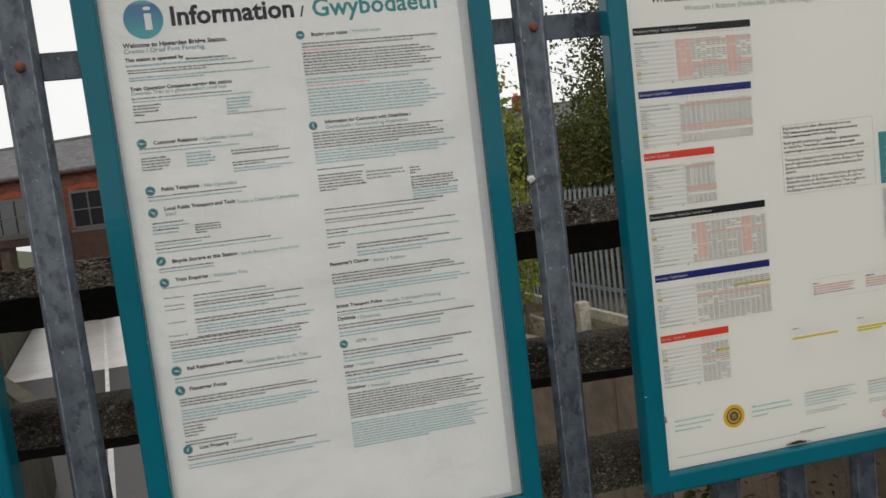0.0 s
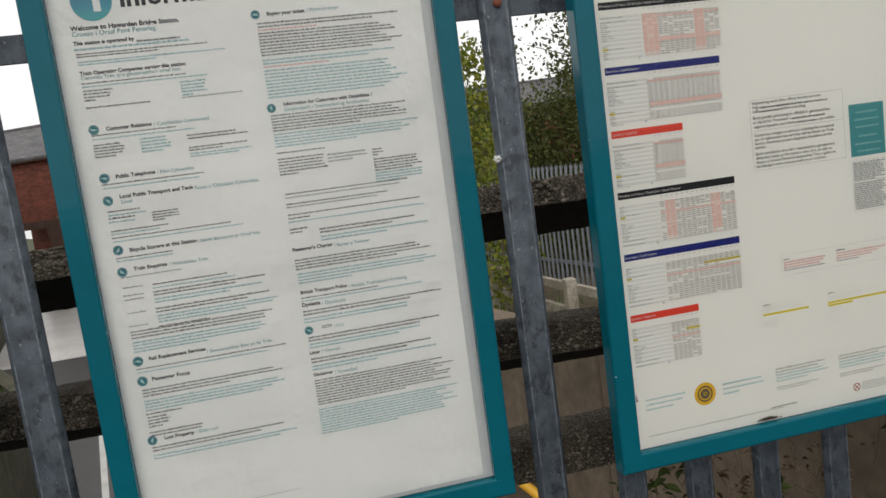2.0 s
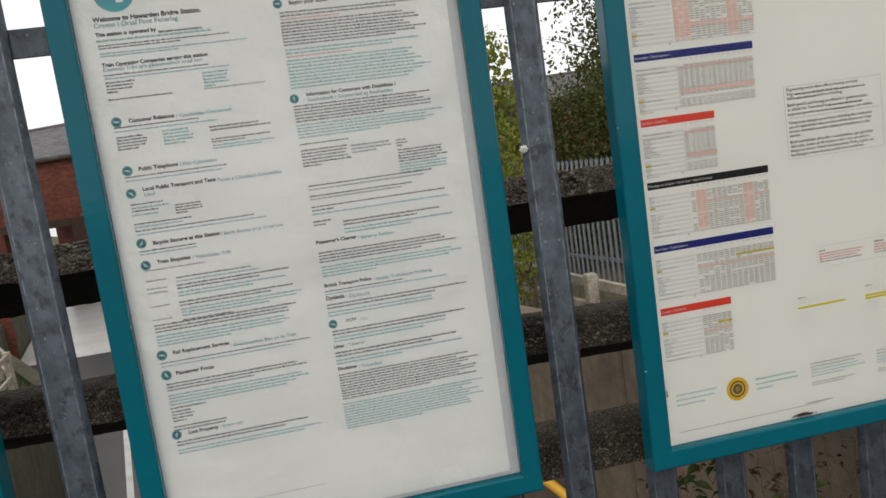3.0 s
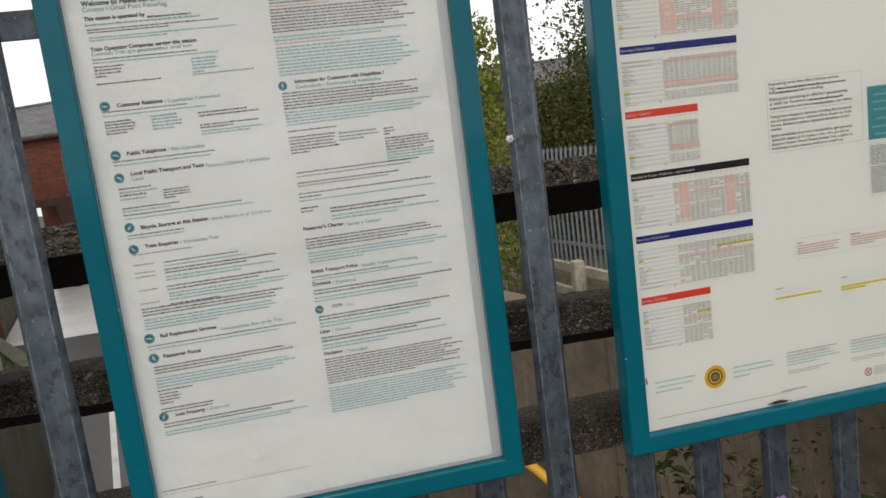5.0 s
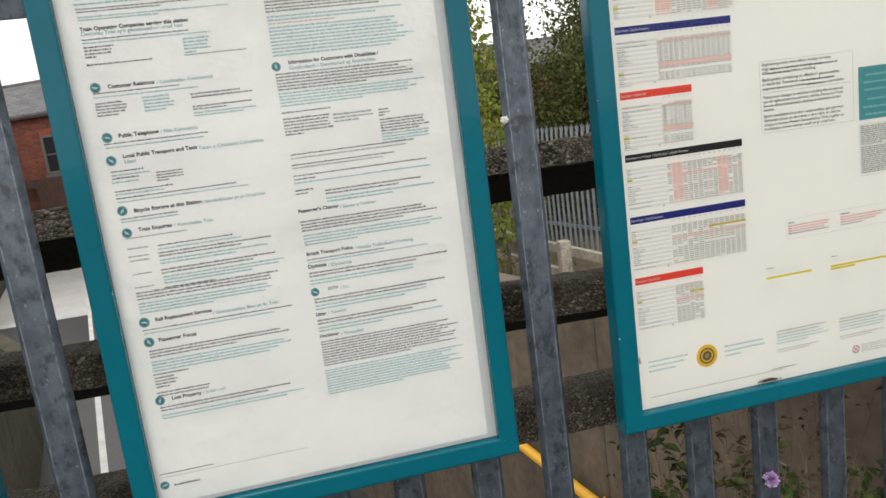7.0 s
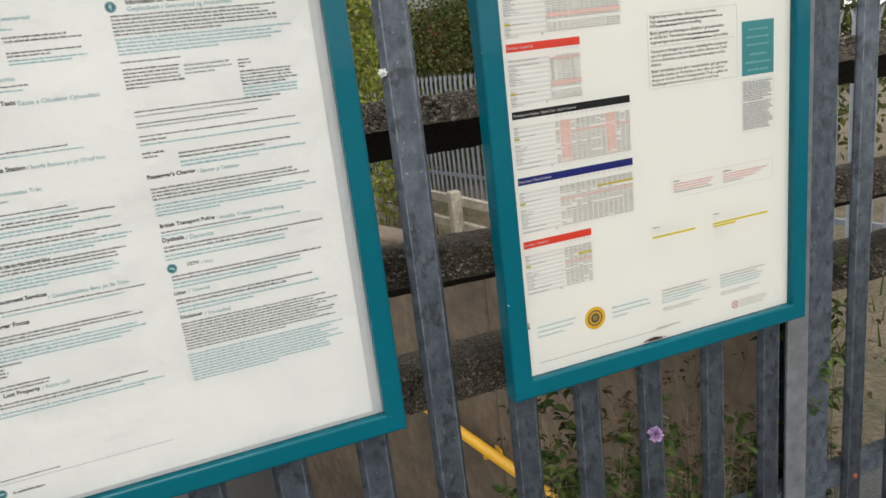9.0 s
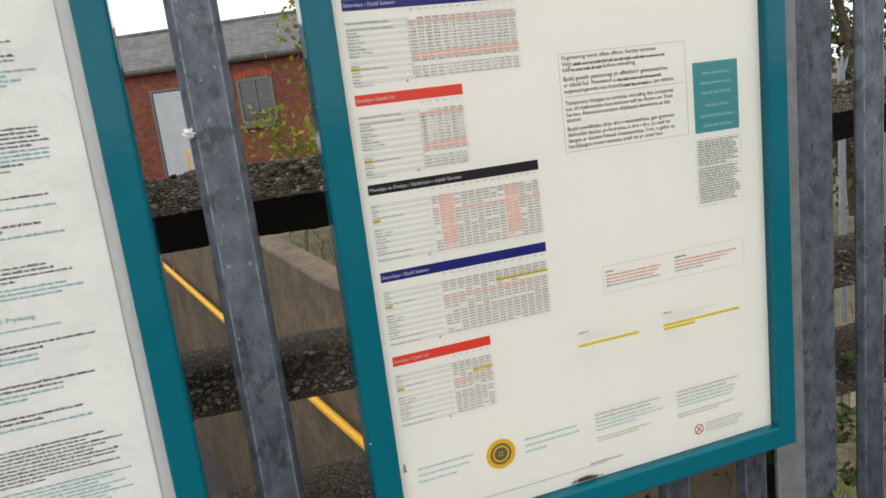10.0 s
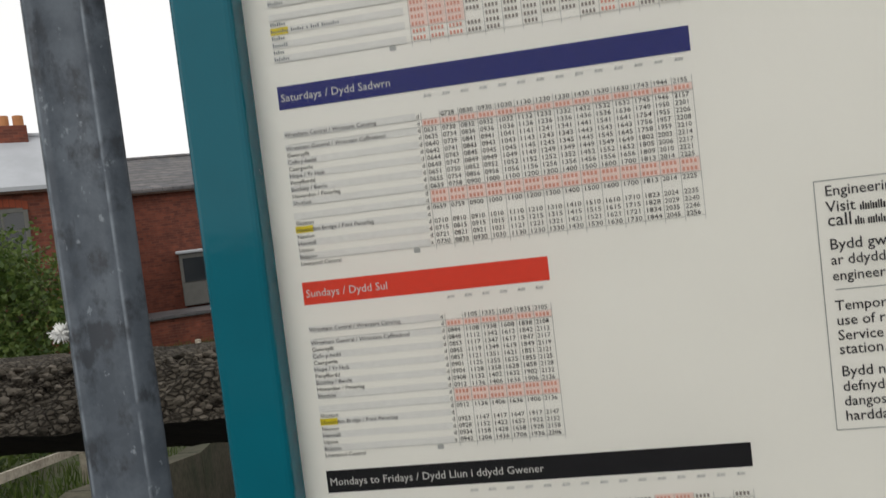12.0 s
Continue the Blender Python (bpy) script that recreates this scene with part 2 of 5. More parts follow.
# retaining walls of the lane
wall_r = thing("retaining_wall", "tan stained concrete retaining wall in tall panels", "wall", kind="structure")
edges = [0.62, 2.1, 3.6, 5.1, 6.6, 8.1, 9.6, 11.1, 12.6, 14.1, 15.6, 17.1, 18.6, 20.1, 21.6, 23.1]
for a, b in zip(edges[:-1], edges[1:]):
    bm = bmesh.new()
    top = lambda y: max(min(0.10 + 0.115 * y, 0.9), float(np.interp(y, (0.6, 2.5, 3.6), (0.62, 0.55, 0.50))))
    vs = []
    for off in (0.0, 0.22):
        vs += [bm.verts.new((lane_x(y) + off, y, z)) for y, z in ((a, lane_z(a) - 0.1), (b - 0.012, lane_z(b) - 0.1), (b - 0.012, top(b)), (a, top(a)))]
    for q in ((0, 1, 2, 3), (7, 6, 5, 4), (0, 4, 5, 1), (1, 5, 6, 2), (2, 6, 7, 3), (3, 7, 4, 0)):
        bm.faces.new([vs[i] for i in q])
    bmesh.ops.recalc_face_normals(bm, faces=bm.faces[:])
    bmesh.ops.bevel(bm, geom=bm.edges[:], offset=0.012, segments=1, affect="EDGES")
    part("panel", bm, M_WALLC, wall_r)
low = thing("low_wall", "low concrete wall along the lane, dark with moss", "wall", kind="structure")
LOW = [0.6, 2.5, 4.5, 6, 7.5, 10, 11, 13, 15, 16.9, 20, 24, 30, 40]
for a, b in zip(LOW[:-1], LOW[1:]):
    bm = bmesh.new()
    vs = []
    for o in (0.0, -0.3):
        vs += [bm.verts.new((left_x(y) + o, y, z)) for y, z in ((a, -2.8), (b - 0.01, -2.6), (b - 0.01, bank_top(b)), (a, bank_top(a)))]
    for q in ((0, 1, 2, 3), (7, 6, 5, 4), (0, 4, 5, 1), (1, 5, 6, 2), (2, 6, 7, 3), (3, 7, 4, 0)):
        bm.faces.new([vs[i] for i in q])
    bmesh.ops.recalc_face_normals(bm, faces=bm.faces[:])
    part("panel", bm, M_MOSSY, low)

# yellow handrail on brackets along the wall
rail = thing("handrail", "yellow painted tubular handrail on wall brackets", "handrail")
hz = lambda y: -0.67 + 0.0816 * y
pts = [(lane_x(y) - 0.09, y, hz(y)) for y in (0.9, 2.5, 4, 6, 9, 12, 13.5)]
bm = bmesh.new()
rings = [[bm.verts.new((x + 0.031 * math.cos(k * math.pi / 6), y, z + 0.031 * math.sin(k * math.pi / 6))) for k in range(12)] for x, y, z in pts]
for a, b in zip(rings[:-1], rings[1:]):
    for k in range(12):
        bm.faces.new((a[k], a[(k + 1) % 12], b[(k + 1) % 12], b[k]))
bm.faces.new(rings[0])
bm.faces.new(rings[-1])
bmesh.ops.recalc_face_normals(bm, faces=bm.faces[:])
part("tube", bm, M_YELLOW, rail, smooth=True)
for y in (2.1, 4.2, 6.3, 8.4, 10.5, 12.6):
    bm = bmesh.new()
    x = lane_x(y)
    tube(bm, [(x - 0.09, y, hz(y)), (x - 0.09, y, hz(y) - 0.06), (x - 0.005, y, hz(y) - 0.06)], 0.010, 6)
    box(bm, x - 0.012, x - 0.002, y - 0.04, y + 0.04, hz(y) - 0.1, hz(y) - 0.02)
    part("bracket", bm, M_YELLOW, rail)

# ---- concrete arris rails just behind the steel fence ----
def rough_rail(name, z, x0, x1, fall=0.0):
    """A three-sided rail: weathered sloping top, face that slants back underneath coloured black for shade."""
    bm = bmesh.new()
    n = int((x1 - x0) / 0.012)
    prof = [(0.20, z), (0.222, z + 0.016), (0.244, z + 0.033), (0.265, z + 0.046), (0.30, z + 0.05), (0.42, z + 0.04), (0.43, z - 0.080), (0.42, z - 0.086), (0.300, z - 0.040)]
    rings = []
    for i in range(n + 1):
        x = x0 + (x1 - x0) * i / n
        ring = []
        for k, (y, h) in enumerate(prof):
            s = 0.010 if k in (1, 2, 3, 4) else 0.003
            c = noise.noise((x * 22, k * 1.7, z * 9)) * s + noise.noise((x * 70, k * 3.1, z * 5)) * s * 0.8
            w = noise.noise((x * 3.3, 4.0, z * 7)) * 0.006
            ring.append(bm.verts.new((x, y - c * 0.7, h + c + w - fall * (x - x0))))
        rings.append(ring)
    for a, b in zip(rings[:-1], rings[1:]):
        for k in range(len(prof)):
            j = (k + 1) % len(prof)
            bm.faces.new((a[k], a[j], b[j], b[k]))
    bm.faces.new(rings[0])
    bm.faces.new(list(reversed(rings[-1])))
    bmesh.ops.recalc_face_normals(bm, faces=bm.faces[:])
    for f in bm.faces:
        f.material_index = 0
    o = part(name, bm, M_AGG)
    o.data.materials.append(M_UNDERSHADE)
    # back and lower faces carry the shade colour
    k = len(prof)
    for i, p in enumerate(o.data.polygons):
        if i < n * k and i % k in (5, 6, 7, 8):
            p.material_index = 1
    return o


def aggregate():
    """Concrete with the pebbles washed out on its upper faces; lower faces take a black shade colour."""
    m = bpy.data.materials.new("exposed_aggregate_concrete")
    m.use_nodes = True
    n, l = m.node_tree.nodes, m.node_tree.links
    b = n["Principled BSDF"]
    b.inputs["Roughness"].default_value = 0.95
    b.inputs["Specular IOR Level"].default_value = 0.2
    tc = n.new("ShaderNodeTexCoord")
    mp = n.new("ShaderNodeMapping")
    mp.inputs["Scale"].default_value = (0.75, 1.0, 1.25)
    v = n.new("ShaderNodeTexVoronoi")
    v.inputs["Scale"].default_value = 170
    r = n.new("ShaderNodeValToRGB")
    r.color_ramp.elements[0].color, r.color_ramp.elements[1].color = (0.085, 0.07, 0.052, 1), (0.26, 0.225, 0.18, 1)
    e = n.new("ShaderNodeTexVoronoi")
    e.feature, e.inputs["Scale"].default_value = "DISTANCE_TO_EDGE", 170
    er = n.new("ShaderNodeMapRange")
    er.inputs["From Max"].default_value = 0.22
    er.inputs["To Min"].default_value = 0.35
    mul = n.new("ShaderNodeMix")
    mul.data_type, mul.blend_type = "RGBA", "MULTIPLY"
    mul.inputs["Factor"].default_value = 1.0
    t = n.new("ShaderNodeTexNoise")
    t.inputs["Scale"].default_value = 6
    tr = n.new("ShaderNodeMapRange")
    tr.inputs["From Min"].default_value, tr.inputs["From Max"].default_value = 0.35, 0.7
    tr.inputs["To Min"].default_value, tr.inputs["To Max"].default_value = 1.1, 0.5
    mul2 = n.new("ShaderNodeMix")
    mul2.data_type, mul2.blend_type = "RGBA", "MULTIPLY"
    mul2.inputs["Factor"].default_value = 1.0
    bp = n.new("ShaderNodeBump")
    bp.inputs["Strength"].default_value, bp.inputs["Distance"].default_value = 1.0, 0.006
    l.new(tc.outputs["Object"], mp.inputs["Vector"])
    for k in (v, e):
        l.new(mp.outputs["Vector"], k.inputs["Vector"])
    l.new(tc.outputs["Object"], t.inputs["Vector"])
    l.new(v.outputs["Color"], r.inputs["Fac"])
    l.new(e.outputs["Distance"], er.inputs["Value"])
    l.new(r.outputs["Color"], mul.inputs["A"])
    l.new(er.outputs["Result"], mul.inputs["B"])
    l.new(t.outputs["Fac"], tr.inputs["Value"])
    l.new(mul.outputs["Result"], mul2.inputs["A"])
    l.new(tr.outputs["Result"], mul2.inputs["B"])
    l.new(mul2.outputs["Result"], b.inputs["Base Color"])
    l.new(er.outputs["Result"], bp.inputs["Height"])
    l.new(bp.outputs["Normal"], b.inputs["Normal"])
    return m


def stones():
    """Grey and brown stones, each its own shade."""
    m = material("weathered_pebbles", (0.2, 0.17, 0.14), 0.9, bump=0.4, bump_scale=300, spec=0.25)
    n, l = m.node_tree.nodes, m.node_tree.links
    g, r = n.new("ShaderNodeNewGeometry"), n.new("ShaderNodeValToRGB")
    r.color_ramp.elements[0].color, r.color_ramp.elements[1].color = (0.055, 0.047, 0.036, 1), (0.27, 0.235, 0.19, 1)
    e = r.color_ramp.elements.new(0.6)
    e.color = (0.135, 0.115, 0.09, 1)
    l.new(g.outputs["Random Per Island"], r.inputs["Fac"])
    l.new(r.outputs["Color"], n["Principled BSDF"].inputs["Base Color"])
    return m


M_AGG = aggregate()
M_PEBBLE = stones()
# shade and damp under the rails, put into a near-black colour
M_UNDERSHADE = material("shaded_underside", (0.018, 0.017, 0.016), 0.85, vary=0.5, scale=14, dark=(0.035, 0.032, 0.026), fine=0.3, fine_scale=90, bump=0.5, bump_scale=80, spec=0.2)
old_fence = thing("concrete_fence", "old concrete rail fence with pebbles weathered out and shade-black undersides", "fence")
RAILS = ((1.445, 0.0), (1.205, 0.03), (0.860, 0.0))
for z, fall in RAILS:
    rough_rail("rail", z, -2.2, 3.2, fall).parent = old_fence


def pebbles(z, x0, x1, count, seed, fall=0.0):
    """Rounded stones standing proud of a rail's weathered upper face."""
    rng = np.random.default_rng(seed)
    bm = bmesh.new()
    bmesh.ops.create_icosphere(bm, subdivisions=1, radius=1.0)
    base = np.array([v.co[:] for v in bm.verts])
    tris = [[v.index for v in f.verts] for f in bm.faces]
    bm.free()
    vs, fs = [], []
    for k in range(count):
        t = rng.uniform(0, 1)
        x, y, h = rng.uniform(x0, x1), 0.203 + 0.078 * t, z + 0.002 + 0.047 * min(t / 0.8, 1.0)
        h += noise.noise((x * 3.3, 4.0, z * 7)) * 0.006 - fall * (x + 2.2)
        r = rng.uniform(0.0022, 0.0058)
        p = base * (1 + rng.normal(0, 0.14, (len(base), 1))) * r * np.array((rng.uniform(0.8, 1.5), 0.9, rng.uniform(0.6, 0.95)))
        a = rng.uniform(-0.5, 0.5)
        q = p.copy()
        q[:, 0], q[:, 2] = p[:, 0] * math.cos(a) - p[:, 2] * math.sin(a), p[:, 0] * math.sin(a) + p[:, 2] * math.cos(a)
        b = len(vs)
        vs += [tuple(c) for c in q + (x, y, h)]
        fs += [tuple(i + b for i in f) for f in tris]
    me = bpy.data.meshes.new("aggregate_crust")
    me.from_pydata(vs, [], fs)
    me.materials.append(M_PEBBLE)
    o = new("aggregate_crust", me)
    o.parent = old_fence
    return tagged(o, kind="stuff")


pebbles(1.445, -1.0, 1.7, 2600, 1)
pebbles(1.205, -1.0, 1.7, 1700, 2, 0.03)
pebbles(0.860, -0.6, 1.7, 1100, 3)
for x in (-1.9, 2.9):
    part("post", box(bmesh.new(), x - 0.07, x + 0.07, 0.29, 0.43, -0.3, 1.58, 0.012), M_CONC, old_fence)

# ---- the steel palisade ----
PALE = [(-0.0310, -0.0062), (-0.0300, -0.0035), (-0.0275, -0.0008), (-0.0245, 0.0030), (-0.0220, 0.0058), (-0.0205, 0.0060), (-0.0180, 0.0046), (-0.0140, 0.0056), (0.0, 0.0072), (0.0140, 0.0056), (0.0180, 0.0046), (0.0205, 0.0060), (0.0220, 0.0058), (0.0245, 0.0030), (0.0275, -0.0008), (0.0300, -0.0035), (0.0310, -0.0062)]
PALE = PALE + [(x * 0.92, y - 0.003) for x, y in reversed(PALE)]


def pale_mesh(z0, z1, spikes=True):
    """A corrugated pale with a splayed triple point."""
    bm = bmesh.new()
    lo = [bm.verts.new((x, -y, z0)) for x, y in PALE]
    hi = [bm.verts.new((x, -y, z1)) for x, y in PALE]
    n = len(PALE)
    for i in range(n):
        j = (i + 1) % n
        bm.faces.new((lo[i], lo[j], hi[j], hi[i]))
    bm.faces.new(lo)
    bm.faces.new(hi)
    if spikes:
        for sx, lean, h in ((-0.023, -0.03, 0.085), (0.0, 0.0, 0.115), (0.023, 0.03, 0.085)):
            w = 0.011
            a = [bm.verts.new(p) for p in ((sx - w, -0.006, z1 - 0.01), (sx + w, -0.006, z1 - 0.01), (sx + w, 0.0, z1 - 0.01), (sx - w, 0.0, z1 - 0.01))]
            b = [bm.verts.new(p) for p in ((sx - w + lean * 0.4, -0.008, z1 + h * 0.6), (sx + w + lean * 0.4, -0.008, z1 + h * 0.6), (sx + w + lean * 0.4, -0.003, z1 + h * 0.6), (sx - w + lean * 0.4, -0.003, z1 + h * 0.6))]
            t = bm.verts.new((sx + lean, -0.004, z1 + h))
            for i in range(4):
                j = (i + 1) % 4
                bm.faces.new((a[i], a[j], b[j], b[i]))
                bm.faces.new((b[i], b[j], t))
    bmesh.ops.recalc_face_normals(bm, faces=bm.faces[:])
    return bm


fence = thing("palisade_fence", "galvanised steel palisade fence with corrugated pales, blotchy grey", "fence")
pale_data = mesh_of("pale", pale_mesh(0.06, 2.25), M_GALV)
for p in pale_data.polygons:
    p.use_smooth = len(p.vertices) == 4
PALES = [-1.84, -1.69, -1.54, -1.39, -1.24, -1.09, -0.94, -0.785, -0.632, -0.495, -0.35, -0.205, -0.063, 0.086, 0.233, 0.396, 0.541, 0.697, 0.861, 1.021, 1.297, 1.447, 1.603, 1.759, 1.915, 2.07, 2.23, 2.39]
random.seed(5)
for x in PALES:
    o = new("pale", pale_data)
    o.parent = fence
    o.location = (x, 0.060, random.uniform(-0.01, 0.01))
    o.rotation_euler = (0, random.uniform(-0.003, 0.003), 0)
    for z in (1.827, 0.42):
        bm = bmesh.new()
        bmesh.ops.create_uvsphere(bm, u_segments=10, v_segments=6, radius=0.0085, matrix=Matrix.Translation((x, 0.052, z)) @ Matrix.Diagonal((1, 0.6, 1, 1)))
        part("rivet", bm, M_RUST, fence)
for z in (1.827, 0.42):
    bm = bmesh.new()
    box(bm, -2.0, 2.6, 0.068, 0.074, z - 0.0225, z + 0.0225, 0.001)
    box(bm, -2.0, 2.6, 0.074, 0.114, z + 0.0165, z + 0.0225, 0.001)
    part("horizontal_rail", bm, M_GALV, fence)
bm = bmesh.new()
box(bm, 1.130, 1.222, 0.070, 0.078, 0, 2.3, 0.002)
box(bm, 1.160, 1.168, 0.078, 0.15, 0, 2.3)
box(bm, 1.098, 1.222, 0.15, 0.158, 0, 2.3, 0.002)
part("post", bm, M_GALV, fence)
# the post's lit flange edge, its brightness put into a paler zinc colour
part("flange_strip", box(bmesh.new(), 1.068, 1.131, 0.052, 0.060, 0.02, 2.28, 0.002), M_LIT_FLANGE, fence, "paler zinc strip for the post's lit flange edge")

# ---- poster cases ----
def frame_bar(bm, a, b, prof, inn):
    """A mitred bar from corner a to b (x, z); inn points to the opening. prof: (inwards, forwards)."""
    a, b, inn = Vector(a), Vector(b), Vector(inn)
    d = (b - a).normalized()
    ra, rb = [], []
    for u, v in prof:
        pa, pb = a + inn * u + d * u, b + inn * u - d * u
        ra.append(bm.verts.new((pa.x, -v, pa.y)))
        rb.append(bm.verts.new((pb.x, -v, pb.y)))
    n = len(prof)
    for i in range(n):
        j = (i + 1) % n
        bm.faces.new((ra[i], ra[j], rb[j], rb[i]))
    bm.faces.new(ra)
    bm.faces.new(list(reversed(rb)))
    bmesh.ops.recalc_face_normals(bm, faces=bm.faces[:])
    return bm


FRAME = [(0.0, -0.020), (0.0, 0.0105), (0.0003, 0.0128), (0.0011, 0.0149), (0.0024, 0.0165), (0.0042, 0.0176), (0.0064, 0.0180), (0.0306, 0.0180), (0.0324, 0.0175), (0.0336, 0.0163), (0.034, 0.0146), (0.034, 0.001), (0.026, -0.020)]
FRAME = [(u * 1.10, v) for u, v in FRAME]


def poster_case(label, x0, x1, z0, z1, y):
    """Frame outer size x0..x1, z0..z1; the paper's face lies at y."""
    case = thing("poster_case", label, "notice board", "poster cases on the fence", at=(0, y, 0))
    c = [(x0, z0), (x1, z0), (x1, z1), (x0, z1)]
    for i, (name, inn) in enumerate((("bottom_rail", (0, 1)), ("side_rail", (-1, 0)), ("top_rail", (0, -1)), ("side_rail", (1, 0)))):
        part(name, frame_bar(bmesh.new(), c[i], c[(i + 1) % 4], FRAME, inn), M_TEAL, case, "glossy teal painted frame bar")
    part("backing", box(bmesh.new(), x0 + 0.026, x1 - 0.026, 0.003, 0.0195, z0 + 0.026, z1 - 0.026), M_BACK, case, "pale grey backing board")
    bm = bmesh.new()
    box(bm, x0 + 0.036, x1 - 0.036, -0.0085, -0.0065, z0 + 0.036, z1 - 0.036)
    g = part("glazing", bm, M_CLEAR, case, "clear polycarbonate sheet")
    g.data.materials.append(M_GLASS)
    for p in g.data.polygons:
        p.material_index = 1 if p.normal.y < -0.9 else 0
    g.visible_shadow = False
    return case


def glazing():
    m = bpy.data.materials.new("clear_sheet")
    m.use_nodes = True
    n, l = m.node_tree.nodes, m.node_tree.links
    n.clear()
    t, g, f, x, o = (n.new("ShaderNode" + k) for k in ("BsdfTransparent", "BsdfGlossy", "Fresnel", "MixShader", "OutputMaterial"))
    t.inputs["Color"].default_value = (0.97, 0.975, 0.97, 1)
    g.inputs["Roughness"].default_value = 0.06
    f.inputs["IOR"].default_value = 1.28
    l.new(f.outputs[0], x.inputs[0])
    l.new(t.outputs[0], x.inputs[1])
    l.new(g.outputs[0], x.inputs[2])
    l.new(x.outputs[0], o.inputs["Surface"])
    return m


M_GLASS = glazing()
M_CLEAR = bpy.data.materials.new("clear_edge")
M_CLEAR.use_nodes = True
M_CLEAR.node_tree.nodes.clear()
_t, _o = M_CLEAR.node_tree.nodes.new("ShaderNodeBsdfTransparent"), M_CLEAR.node_tree.nodes.new("ShaderNodeOutputMaterial")
M_CLEAR.node_tree.links.new(_t.outputs[0], _o.inputs["Surface"])
YA = 0.02
case_a = poster_case("teal framed case holding the station information poster", -0.5315, 0.143, 0.942, 2.06, YA)
case_b = poster_case("teal framed case holding train timetables", 0.3475, 1.047, 0.938, 2.06, 0.0)
case_c = poster_case("teal framed case, mostly out of view beside the fence", -1.40, -0.728, 0.944, 2.06, YA)

# ---- the railway side, behind the camera ----
# unseen ground, added so the case glazing reflects something pale, not a void
bm = bmesh.new()
box(bm, -900, 900, -900, -6.0, -1.2, -1.0)
tagged(part("trackbed", bm, material("pale_ballast", (0.24, 0.22, 0.20), 0.95, vary=0.5, scale=2, fine=0.3, fine_scale=15)), "unseen pale ballast added for the glazing to reflect", "ground", kind="structure")

# ---- buildings beyond the lane ----


def courses(name, brick, mortar, bw, bh, gap, rough=0.85):
    """Brickwork or slates: courses over upright or sloping faces, in the building's own directions."""
    m = material(name, brick, rough, vary=0.6, scale=1.3, fine=0.2, fine_scale=5)
    n, l = m.node_tree.nodes, m.node_tree.links
    b = n["Principled BSDF"]
    old = b.inputs["Base Color"].links[0].from_socket
    tc, sp, ad, cb, br, mx = (n.new("ShaderNode" + k) for k in ("TexCoord", "SeparateXYZ", "Math", "CombineXYZ", "TexBrick", "Mix"))
    mx.data_type, mx.blend_type = "RGBA", "MULTIPLY"
    mx.inputs["Factor"].default_value = 1.0
    br.inputs["Scale"].default_value = 1.0
    br.inputs["Brick Width"].default_value, br.inputs["Row Height"].default_value, br.inputs["Mortar Size"].default_value = bw, bh, gap
    br.inputs["Color1"].default_value, br.inputs["Color2"].default_value = (1.15, 1.1, 1.05, 1), (0.62, 0.66, 0.7, 1)
    br.inputs["Mortar"].default_value = (*mortar, 1)
    l.new(tc.outputs["Object"], sp.inputs[0])
    l.new(sp.outputs["X"], ad.inputs[0])
    l.new(sp.outputs["Y"], ad.inputs[1])
    l.new(ad.outputs[0], cb.inputs["X"])
    l.new(sp.outputs["Z"], cb.inputs["Y"])
    l.new(cb.outputs[0], br.inputs["Vector"])
    l.new(old, mx.inputs["A"])
    l.new(br.outputs["Color"], mx.inputs["B"])
    l.new(mx.outputs["Result"], b.inputs["Base Color"])
    return m


M_BRICKS = courses("red_brickwork", (0.19, 0.052, 0.03), (0.9, 1.2, 1.4), 0.225, 0.075, 0.009)
M_SLATES = courses("slate_courses", (0.13, 0.125, 0.13), (0.45, 0.45, 0.45), 0.3, 0.11, 0.012, 0.6)
M_LINTEL = material("orange_brick_arch", (0.30, 0.065, 0.03), 0.85, vary=0.4, scale=4)
M_PANE = material("dark_window_glass", (0.02, 0.025, 0.03), 0.06, spec=0.8)
M_SASH = material("grey_painted_wood", (0.12, 0.12, 0.11), 0.6, vary=0.3, scale=5)
M_DOOR = material("pale_grey_door_paint", (0.40, 0.43, 0.45), 0.5, vary=0.3, scale=2)
M_IRON = material("rusty_girder", (0.075, 0.035, 0.022), 0.8, vary=0.8, scale=2.5, dark=(0.035, 0.025, 0.02), fine=0.3, fine_scale=12)
M_GREYROOF = material("pale_grey_roofing", (0.42, 0.44, 0.47), 0.5, vary=0.3, scale=0.8)
M_CHIM = material("orange_chimney_pot", (0.50, 0.22, 0.09), 0.8, vary=0.3, scale=5)


def at_angle(x, y, deg):
    return pose(x, y, 0, 0, 0, deg)


